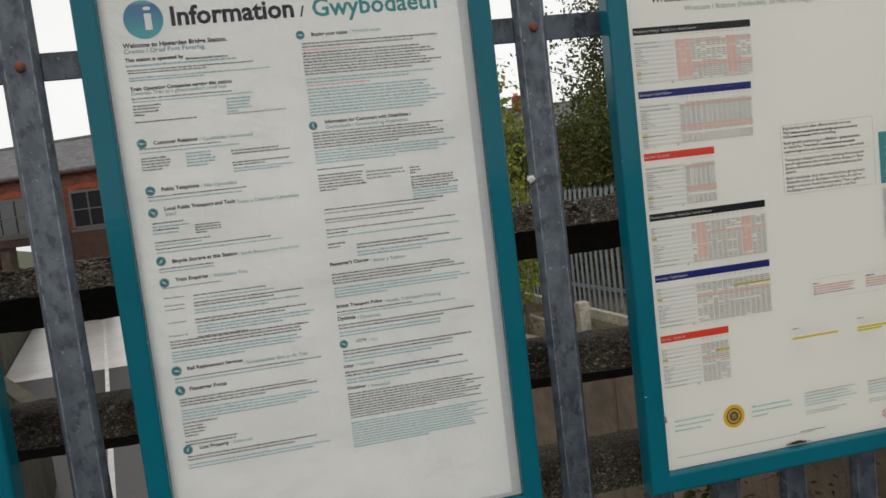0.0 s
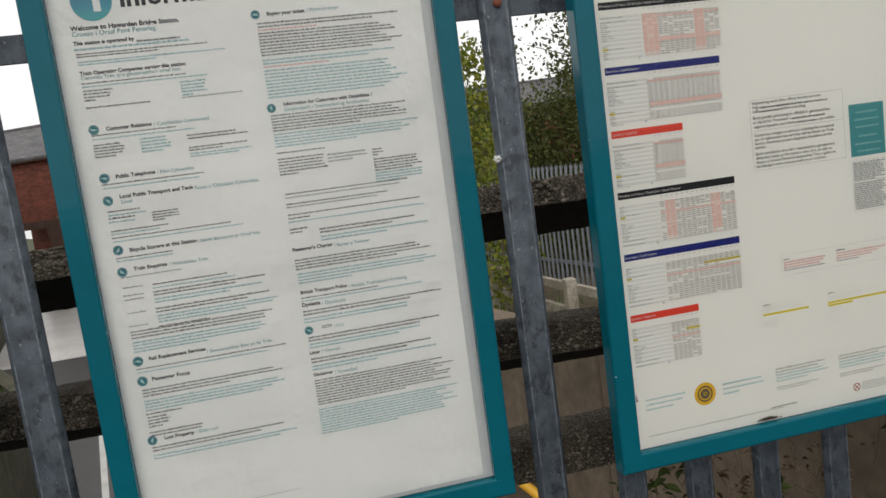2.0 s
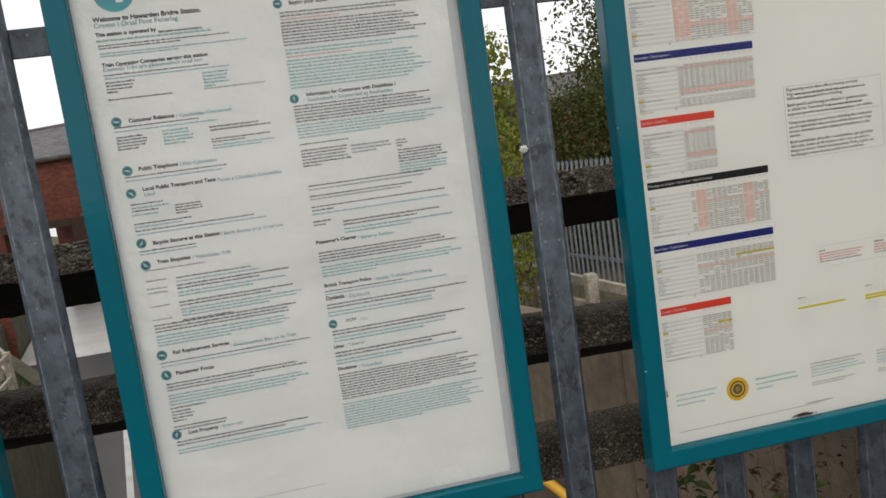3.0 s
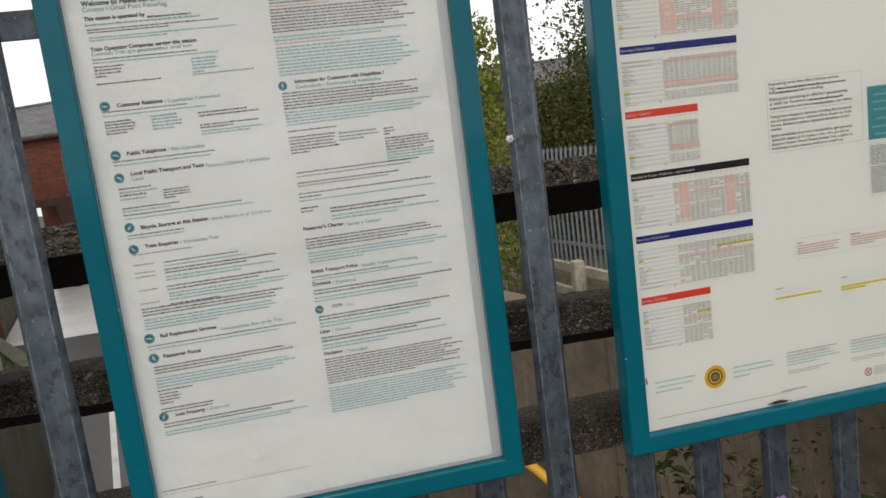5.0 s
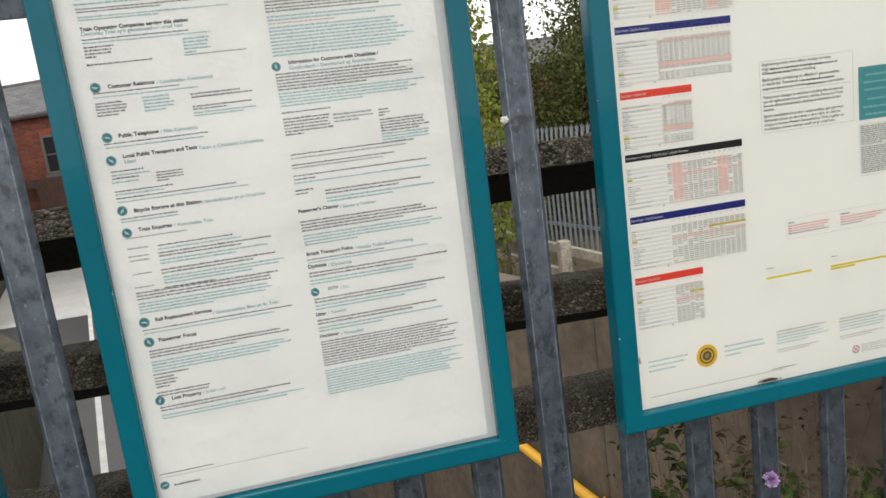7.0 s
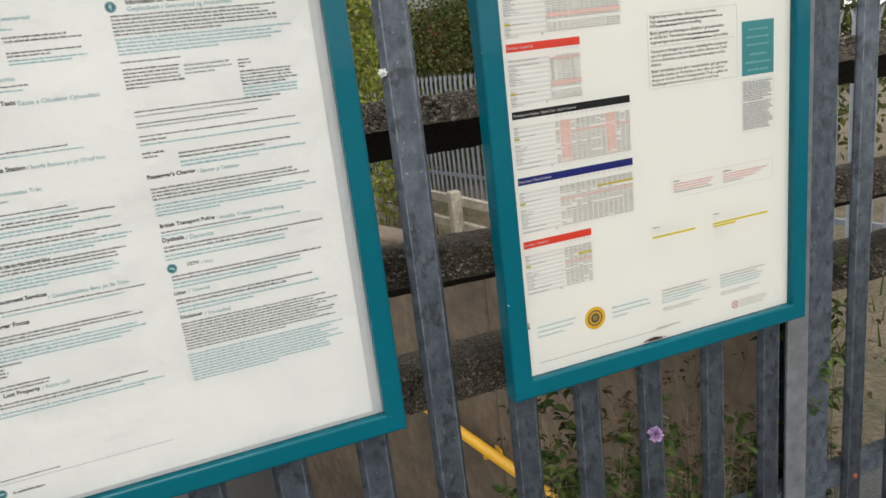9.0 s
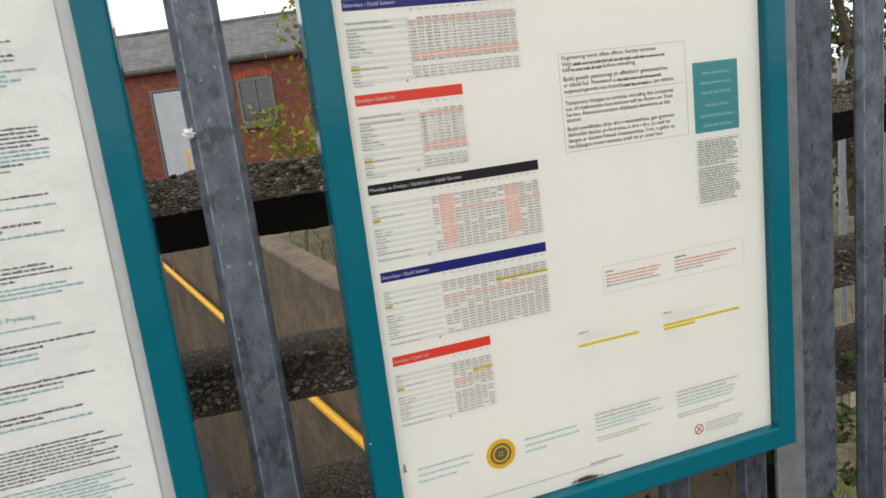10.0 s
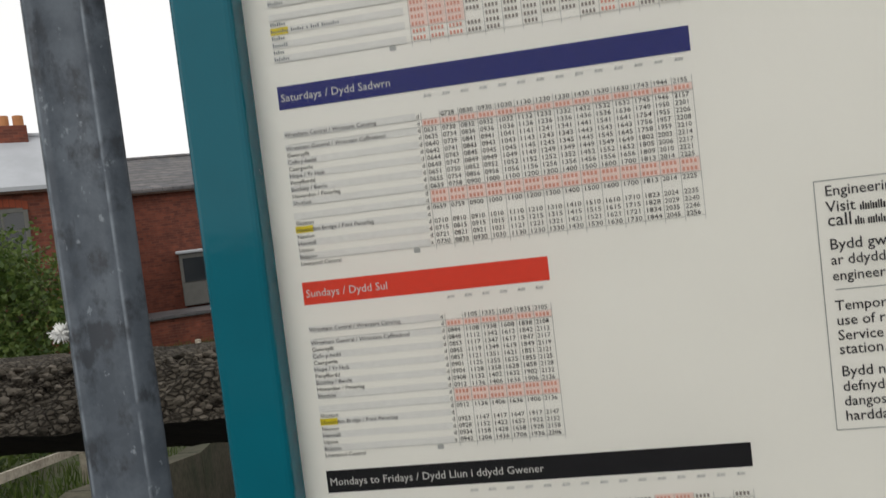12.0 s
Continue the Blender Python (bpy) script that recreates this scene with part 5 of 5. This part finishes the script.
def timetable(z, heading, bar_mat, width, columns, first, runs=None, pinks=(), pink_rows=(), yellow_rows=(), flip=False):
    """One block: a coloured bar whose top is at z, a stripe a stop, and a column a train. runs: minutes at the first stop."""
    bm = bmesh.new()
    rect(bm, X0, X0 + width, z - 0.0132, z, -LIFT)
    o = part("heading_bar", bm, bar_mat, times)
    words(times, "heading", heading, X0 + 0.0016, z - 0.0088, None, BAR_PRINT, size=0.0063, lift=2.5 * LIFT).parent = o
    top = z - 0.0255
    n = 19
    bm = bmesh.new()
    for i in range(0, n + 1, 2):
        rect(bm, X0 + 0.0005, COLS - 0.003, top - ROW * (i + 1), top - ROW * i, -LIFT)
    part("row_stripes", bm, STRIPE, times)
    bm = bmesh.new()
    step = (X0 + width - COLS - 0.001) / columns
    for c in pinks:
        rect(bm, COLS + step * c, COLS + step * (c + 1), top - ROW * (n - 2), top, -1.6 * LIFT)
    for r in pink_rows:
        rect(bm, COLS, X0 + width - 0.001, top - ROW * (r + 1), top - ROW * r, -2.0 * LIFT)
    if pinks or pink_rows:
        part("pink_tint", bm, PINK, times)
    bm = bmesh.new()
    for r in yellow_rows:
        rect(bm, COLS + step * columns * 0.5, X0 + width - 0.001, top - ROW * (r + 1), top - ROW * r, -2.2 * LIFT)
    mark = 5 if flip else 14
    rect(bm, X0 + 0.0005, X0 + 0.011, top - ROW * (mark + 1), top - ROW * mark, -2.2 * LIFT)
    part("yellow_highlight", bm, YELLOW_INK, times)
    bm = bmesh.new()
    for c in range(columns + 1):
        rect(bm, COLS + step * c - 0.00014, COLS + step * c + 0.00014, top - ROW * (n + 0.6), top, -2.4 * LIFT)
    for r in (1, 2, 11, 13, n):
        rect(bm, X0 + 0.003, X0 + width - 0.001, top - ROW * r - 0.00012, top - ROW * r + 0.00012, -2.4 * LIFT)
    rect(bm, COLS - 0.013, COLS - 0.0095, top - ROW * (n + 0.8), top - ROW * (n + 0.1), -2.4 * LIFT)
    part("rules", bm, SOFT_INK, times)
    for c in range(columns):
        words(times, "column_mark", "AW", COLS + step * (c + 0.25), z - 0.0178, step * 0.45, GREY_INK, size=0.0030)
    if runs:
        for i, stop in enumerate(STOPS):
            if stop:
                words(times, "stop_name", stop, X0 + 0.001, top - ROW * (i + 0.85), None, INK, size=0.0034, lift=3 * LIFT)
        words(times, "stop_name", "Liverpool Central", X0 + 0.001, top - ROW * (n + 0.85), None, INK, size=0.0034, lift=3 * LIFT)
        words(times, "stop_marks", "\n".join(["d"] * (n - 1) + ["a"]), COLS - 0.0028, top - ROW * 0.8, None, INK, size=0.0034, lift=3 * LIFT, lines=ROW / 0.0034)
        for c, rows in enumerate(runs):
            if not rows:
                continue
            words(times, "train_times", "\n".join(rows), COLS + step * c + 0.0006, top - ROW * 0.84, step * 0.72, INK, size=0.0036, lift=3 * LIFT, lines=ROW / 0.0036)
            bm = bmesh.new()
            for r in (1, 11, 12):
                for v in (0.1, 0.3, 0.5, 0.7):
                    rect(bm, COLS + step * (c + v), COLS + step * (c + v + 0.13), top - ROW * (r + 0.78), top - ROW * (r + 0.25), -3 * LIFT)
            part("red_figures", bm, FIGURE_RED, times)
    else:
        bm, bk, br = bmesh.new(), bmesh.new(), bmesh.new()
        for r in range(n):
            for k, letter in enumerate((STOPS[::-1] if flip else STOPS)[min(r, len(STOPS) - 1)]):
                if letter != " ":
                    rect(bk, X0 + 0.001 + 0.0013 * k, X0 + 0.0018 + 0.0013 * k, top - ROW * (r + 0.75), top - ROW * (r + (0.25 if letter in "hlbdtk" or letter.isupper() else 0.42)), -2.6 * LIFT)
            for c in range(columns):
                if r in (4, 10) and random.random() < 0.6 or random.random() < 0.06:
                    continue
                a = COLS + step * (c + 0.1)
                for k in range(4):
                    rect(br if c in pinks or r in pink_rows else bm, a + step * 0.19 * k, a + step * (0.19 * k + 0.11), top - ROW * (r + 0.78), top - ROW * (r + 0.26), -3 * LIFT)
        part("train_times", bm, TIME_INK, times)
        part("red_figures", br, FIGURE_RED, times)
        part("stop_names", bk, GREY_INK, times)


def column(start, gaps, blank=(1, 11, 12, 14)):
    """The printed times of one train; gaps are minutes after the first stop, row by row."""
    return ["" if i in blank else clock(start + g) for i, g in enumerate(gaps)]


SAT = (0, 0, 2, 6, 11, 13, 15, 19, 22, 26, 30, 30, 30, 30, 32, 40, 45, 51, 60)
LATE = (0, 0, 2, 6, 11, 13, 15, 19, 22, 26, 30, 30, 30, 30, 32, 40, 45, 51, 61)
sat = [["", ""] + column(389, (0, 0, 2, 6, 11, 13, 15, 19, 22, 26, 30, 30, 30, 30, 32, 41, 46, 52, 61))[2:]]
sat += [column(448, (0, 0, 2, 6, 11, 13, 15, 19, 22, 26, 30, 30, 30, 31, 33, 42, 47, 53, 62))]
sat += [column(510 + 60 * k, SAT) for k in range(9)]
sat += [column(1063, LATE), column(1184, LATE), column(1315, LATE), column(1375, LATE)][:3]
SUN = (0, 0, 3, 7, 12, 14, 16, 20, 23, 27, 31, 31, 31, 31, 33, 42, 47, 53, 61)
sun_runs = [["", ""] + column(521, SUN)[2:]] + [column(s, SUN) for s in (665, 815, 965, 1115, 1265)]

timetable(1.7990, "Mondays to Fridays / Dydd Llun i ddydd Gwener", BAR_BLACK, 0.235, 15, False, pinks=(0, 1, 2, 10, 11), pink_rows=(1, 11, 12))
timetable(1.6860, "Saturdays / Dydd Sadwrn", NAVY, 0.227, len(sat), True, sat, pink_rows=(1, 11, 12))
timetable(1.5735, "Sundays / Dydd Sul", BAR_RED, 0.141, 6, True, sun_runs, pink_rows=(1, 11, 12))
timetable(1.4625, "Mondays to Fridays / Dydd Llun i ddydd Gwener", BAR_BLACK, 0.237, 15, True, pinks=(1, 2, 10, 11), pink_rows=(5,), flip=True)
timetable(1.3485, "Saturdays / Dydd Sadwrn", NAVY, 0.237, 14, False, pink_rows=(6,), yellow_rows=(3,), flip=True)
timetable(1.2335, "Sundays / Dydd Sul", BAR_RED, 0.140, 6, False, pink_rows=(7,), yellow_rows=(4,), flip=True)


def outline(poster, x0, x1, z0, z1, mat, w=0.0003, mid=None):
    bm = bmesh.new()
    for a, b, c, d in ((x0, x1, z0, z0 + w), (x0, x1, z1 - w, z1), (x0, x0 + w, z0, z1), (x1 - w, x1, z0, z1)):
        rect(bm, a, b, c, d, -LIFT)
    if mid:
        rect(bm, x0 + 0.006, x1 - 0.006, mid, mid + w, -LIFT)
    part("box_rule", bm, mat, poster)


# notice about engineering work
outline(times, 0.6795, 0.880, 1.4655, 1.5970, GREY_INK, 0.0004, 1.5395)
NOTICE = 0.006


def notice(text, x, z, width):
    words(times, "notice_line", text, x, z, width, INK, bold=NOTICE)


notice("Engineering work often affects Sunday services.", 0.6845, 1.5887, 0.148)
notice("Visit", 0.6845, 1.5803, 0.0145)
bars(times, 0.7010, 1.5850, 0.1450, 1, 0.0072, BODY_INK, 0.44)
notice("call", 0.6845, 1.5730, 0.0115)
bars(times, 0.6980, 1.5777, 0.0460, 1, 0.0072, BODY_INK, 0.44)
notice("before travelling.", 0.7465, 1.5730, 0.052)
notice("Bydd gwaith peirianneg yn effeithio'r gwasanaethau", 0.6845, 1.5607, 0.165)
notice("ar ddydd Sul. Ymwelwch a", 0.6845, 1.5528, 0.080)
bars(times, 0.7670, 1.5575, 0.074, 1, 0.0072, BODY_INK, 0.44)
notice("engineeringworks neu holwch", 0.6845, 1.5445, 0.0895)
bars(times, 0.7760, 1.5492, 0.046, 1, 0.0072, BODY_INK, 0.44)
notice("cyn teithio.", 0.8250, 1.5445, 0.0350)
notice("Temporary changes to services, including the occasional", 0.6845, 1.5288, 0.172)
notice("use of replacement bus services will be shown on Train", 0.6845, 1.5210, 0.171)
notice("Service Alteration posters displayed elsewhere at this", 0.6845, 1.5131, 0.167)
notice("station.", 0.6845, 1.5057, 0.023)
notice("Bydd newidiadau dros dro i wasanaethau, gan gynnwys", 0.6845, 1.4940, 0.172)
notice("defnyddio bysiau yn lle trenau o dro i dro, yn cael eu", 0.6845, 1.4861, 0.164)
notice("dangos ar bosteri Newid Gwasanaethau Tren, a gallan eu", 0.6845, 1.4783, 0.172)
notice("harddangos mewn mannau eraill yn yr orsaf hon.", 0.6845, 1.4704, 0.152)
bm = bmesh.new()
rect(bm, 0.8915, 0.9695, 1.4640, 1.5645, -LIFT)
panel = part("teal_panel", bm, TEAL_INK, times, "solid teal printed panel with faint white lines")
for z, w in ((1.549, 0.046), (1.535, 0.056), (1.521, 0.052), (1.503, 0.040), (1.488, 0.060), (1.474, 0.050)):
    b = bars(times, 0.9305 - w / 2, z + 0.003, w, 1, 0.007, PALE_TEAL, 0.5)
    b.parent = panel
    for v in b.data.vertices:
        v.co.y -= LIFT
outline(times, 0.8915, 0.9705, 1.3560, 1.4550, GREY_INK, 0.0003, 1.4150)
bars(times, 0.8940, 1.4530, 0.0745, 10, 0.0037, GREY_INK, 0.6)
bars(times, 0.8940, 1.4130, 0.0745, 14, 0.0038, GREY_INK, 0.6)
# boxed notes
outline(times, 0.721, 0.968, 1.2560, 1.2960, GREY_INK)
bars(times, 0.7260, 1.2900, 0.014, 1, 0.005, INK)
bars(times, 0.7260, 1.2840, 0.105, 3, 0.0050, RED_INK)
bars(times, 0.7260, 1.2690, 0.090, 1, 0.0050, GREY_INK)
bars(times, 0.8430, 1.2900, 0.020, 1, 0.005, INK)
bars(times, 0.8430, 1.2840, 0.112, 3, 0.0050, RED_INK)
bars(times, 0.8430, 1.2690, 0.050, 1, 0.0050, GREY_INK)
outline(times, 0.6700, 0.968, 1.1480, 1.2150, STRIPE)
for x, w in ((0.6740, 0.100), (0.8180, 0.138)):
    bars(times, x, 1.2080, 0.018, 1, 0.005, GREY_INK)
    bars(times, x, 1.2020, w * 0.95, 2, 0.0045, STRIPE)
    bm = bmesh.new()
    rect(bm, x - 0.001, x + w, 1.1845, 1.1885, -LIFT)
    if w > 0.12:
        rect(bm, x - 0.001, x + w * 0.4, 1.1790, 1.1830, -LIFT)
    part("yellow_highlight", bm, YELLOW_INK, times)
    bars(times, x + 0.002, 1.1760, 0.030, 5, 0.0042, STRIPE)
for x, w in ((0.6900, 0.120), (0.8330, 0.122)):
    bars(times, x, 1.0780, w, 2, 0.0062, SOFT_INK)
    bars(times, x, 1.0655, w, 3, 0.0060, SOFT_TEAL)
    bars(times, x, 1.0400, w * 0.95, 2, 0.0045, SOFT_INK)
bars(times, 0.4120, 1.0720, 0.088, 3, 0.0095, PALE_TEAL, 0.30)
bars(times, 0.5740, 1.0720, 0.092, 3, 0.0095, PALE_TEAL, 0.30)
bm = bmesh.new()
disc(bm, 0.5355, 1.0565, 0.0225, -LIFT, 40)
seal = part("seal", bm, GOLD_INK, times, "round gold printed seal")
bm = bmesh.new()
ring(bm, 0.5355, 1.0565, 0.0128, 0.0160, -2 * LIFT)
ring(bm, 0.5355, 1.0565, 0.0040, 0.0100, -2 * LIFT)
rect(bm, 0.5260, 0.5450, 1.0555, 1.0575, -2.2 * LIFT)
rect(bm, 0.5345, 0.5365, 1.0470, 1.0660, -2.4 * LIFT)
part("seal_rings", bm, ink("dark_seal_ink", (0.13, 0.11, 0.07)), seal)
bm = bmesh.new()
ring(bm, 0.8700, 1.0040, 0.0068, 0.0085, -LIFT)
for a in (0.785, -0.785):
    c, n = math.cos(a), math.sin(a)
    bm.faces.new([bm.verts.new((0.8700 + u * c - v * n, -(1.5 + a * 0.2) * LIFT, 1.0040 + u * n + v * c)) for u, v in ((-0.0068, -0.0009), (0.0068, -0.0009), (0.0068, 0.0009), (-0.0068, 0.0009))])
part("warning_ring", bm, ink("dark_red_ink", (0.42, 0.11, 0.10)), times, "small red ring symbol")
bars(times, 0.8830, 1.0130, 0.075, 4, 0.0045, SOFT_INK)
bars(times, 0.4120, 0.9980, 0.29, 1, 0.0030, GREY_INK)
bars(times, 0.6750, 1.0020, 0.055, 1, 0.0045, INK)
bars(times, 0.3930, 1.0800, 0.0035, 3, 0.0060, INK, 0.9)
# a patch of dirt caught along the lower edge of the sheet
bm = bmesh.new()
for i in range(240):
    u = random.gauss(0, 0.4)
    x, z = 0.663 + 0.020 * max(-1.4, min(1.4, u)), 0.9790 + 0.0060 * random.random() * (1 - 0.4 * abs(u))
    r = random.uniform(0.0005, 0.0014)
    bmesh.ops.create_icosphere(bm, subdivisions=1, radius=r, matrix=Matrix.Translation((x, -0.004, z)) @ Matrix.Diagonal((1.4, 0.6, 1, 1)))
tagged(part("dirt", bm, material("damp_dirt", (0.06, 0.045, 0.035), 0.95)), "patch of dark damp dirt inside the timetable case", "dirt", kind="stuff")

# ---- weeds growing behind the steel fence ----


def leaf_blades(name, spots, size, mat, rng):
    """Ribbed oval leaves, folded at the midrib and drooping at the tip. spots: (x, y, z, spread, count)."""
    vs, fs = [], []
    for cx, cy, cz, sp, k in spots:
        for _ in range(int(k)):
            c = np.array((cx, cy, cz)) + rng.normal(0, sp, 3) * (1, 0.6, 1)
            a, tilt = rng.uniform(0, 6.28), rng.uniform(-0.5, 0.6)
            d = np.array((math.cos(a) * math.cos(tilt), math.sin(a) * math.cos(tilt), math.sin(tilt)))
            w = np.cross(d, (rng.normal(0, 0.4), rng.normal(0, 0.4), 1))
            w /= np.linalg.norm(w)
            up = np.cross(w, d)
            L = size * rng.uniform(0.5, 1.3)
            b = len(vs)
            for u, h in ((0.0, 0.0), (0.3, 0.03), (0.65, 0.0), (1.0, -0.16)):
                wide = 0.27 * math.sin(math.pi * min(0.97, u * 0.9 + 0.06))
                m = c + d * L * u + up * L * h
                vs += [m + w * L * wide + up * L * wide * 0.35, m, m - w * L * wide + up * L * wide * 0.35]
            for r in range(3):
                o = b + 3 * r
                fs += [(o, o + 1, o + 4, o + 3), (o + 1, o + 2, o + 5, o + 4)]
    me = bpy.data.meshes.new(name)
    me.from_pydata([tuple(v) for v in vs], [], fs)
    me.materials.append(mat)
    return me


def weed(label, x, y, h, seed, leaf=0.03, dry=False, flower=None):
    """Thin leaning stalks with side twigs, small leaves towards the tops."""
    rng = np.random.default_rng(seed)
    w = thing("weed", label, "plant", "weeds behind the fence", at=(x, y, 0))
    bm = bmesh.new()
    cs = []
    for k in range(9):
        p = Vector((rng.normal(0, 0.03), rng.normal(0, 0.015), 0))
        lean = Vector((rng.normal(0, 0.10), rng.normal(0, 0.05), 1)).normalized()
        top = h * rng.uniform(0.6, 1.0)
        for i in range(7):
            q = p + lean * top / 7 + Vector((rng.normal(0, 0.007), rng.normal(0, 0.005), 0))
            branch(bm, p, q, 0.0026 - 0.0003 * i, 0.0023 - 0.0003 * i, 5)
            if i > 1:
                for _ in range(2):
                    e = q + Vector((rng.normal(0, 0.022), rng.normal(0, 0.014), rng.uniform(0.005, 0.035)))
                    branch(bm, q, e, 0.0011, 0.0007, 4)
                    cs.append((e.x, e.y, e.z, 0.009, rng.integers(1, 4) if dry else rng.integers(3, 8)))
            p = q
    part("stem", bm, M_STEM, w)
    o = new("leaves", leaf_blades("leaves", cs, leaf * (0.5 if dry else 1.0), M_DRY if dry else M_WEED, rng))
    o.parent = w
    if flower:
        bm = bmesh.new()
        for k in range(130):
            d = Vector(rng.normal(0, 1, 3)).normalized()
            branch(bm, Vector(flower) + d * 0.005, Vector(flower) + d * rng.uniform(0.012, 0.018), 0.0009, 0.0024, 4)
        st = bmesh.new()
        branch(st, (0, 0, 0.35), (-0.02, -0.03, 0.55), 0.0025, 0.002)
        branch(st, (-0.02, -0.03, 0.55), flower, 0.002, 0.0015)
        part("flower_stalk", st, M_STEM, w)
        part("flower", bm, M_LILAC, w, "round lilac flower head")
    return w


M_WEED = leaf_paint("weed_leaf", (0.045, 0.085, 0.020), (0.13, 0.17, 0.045))
M_LILAC = material("lilac_petal", (0.52, 0.36, 0.60), 0.6, vary=0.5, scale=120, dark=(0.30, 0.14, 0.36))
weed("green weed with broad leaves between the fence pales", 0.49, 0.17, 0.80, 31)
weed("green weed with a round lilac flower head", 0.75, 0.165, 0.74, 32, flower=(-0.062, -0.128, 0.742))
weed("brown withered weed with curled leaves", 0.66, 0.18, 0.90, 33, 0.04, True)
weed("brown withered weed at the fence foot", 0.94, 0.18, 0.72, 34, 0.035, True)
weed("green leafy weed at the fence post", 1.06, 0.165, 0.62, 35, 0.03)
weed("green leafy weed at the fence", 0.93, 0.165, 0.58, 36, 0.03)
weed("green weed beyond the fence post", 1.27, 0.17, 1.02, 37, 0.035)
weed("brown withered weed beyond the fence post", 1.40, 0.18, 0.9, 38, 0.035, True)
weed("tall thin dry weed stalks behind the fence", 0.83, 0.2, 0.92, 40, 0.02, True)
weed("tall dry weed stalks behind the fence", 0.57, 0.21, 0.95, 41, 0.025, True)
weed("green weed climbing the fence", 0.46, 0.2, 0.92, 42, 0.03)
weed("small green weed between pales", 0.60, 0.175, 0.60, 39)
weed("bushy green weed with small leaves behind the fence", 0.68, 0.15, 0.80, 43, 0.026)
weed("bundle of pale dry stalks behind the fence", 0.78, 0.22, 0.95, 44, 0.03, True)
weed("brown seeded stalks against the concrete rails", 0.98, 0.2, 0.97, 45, 0.03, True)
weed("pale dead stalks among the pales", 0.90, 0.15, 0.88, 46, 0.03, True)

# a white tuft of fluff caught on a pale's edge
rng = np.random.default_rng(77)
bm = bmesh.new()
for _ in range(220):
    d = Vector(rng.normal(0, 1, 3)).normalized()
    c = Vector((0.200, 0.057, 1.553))
    branch(bm, c, c + d * rng.uniform(0.003, 0.009), 0.0008, 0.0004, 4)
tagged(part("fluff", bm, material("white_fluff", (0.85, 0.85, 0.83), 0.9)), "small white tuft of fluff caught on a pale", "fluff")
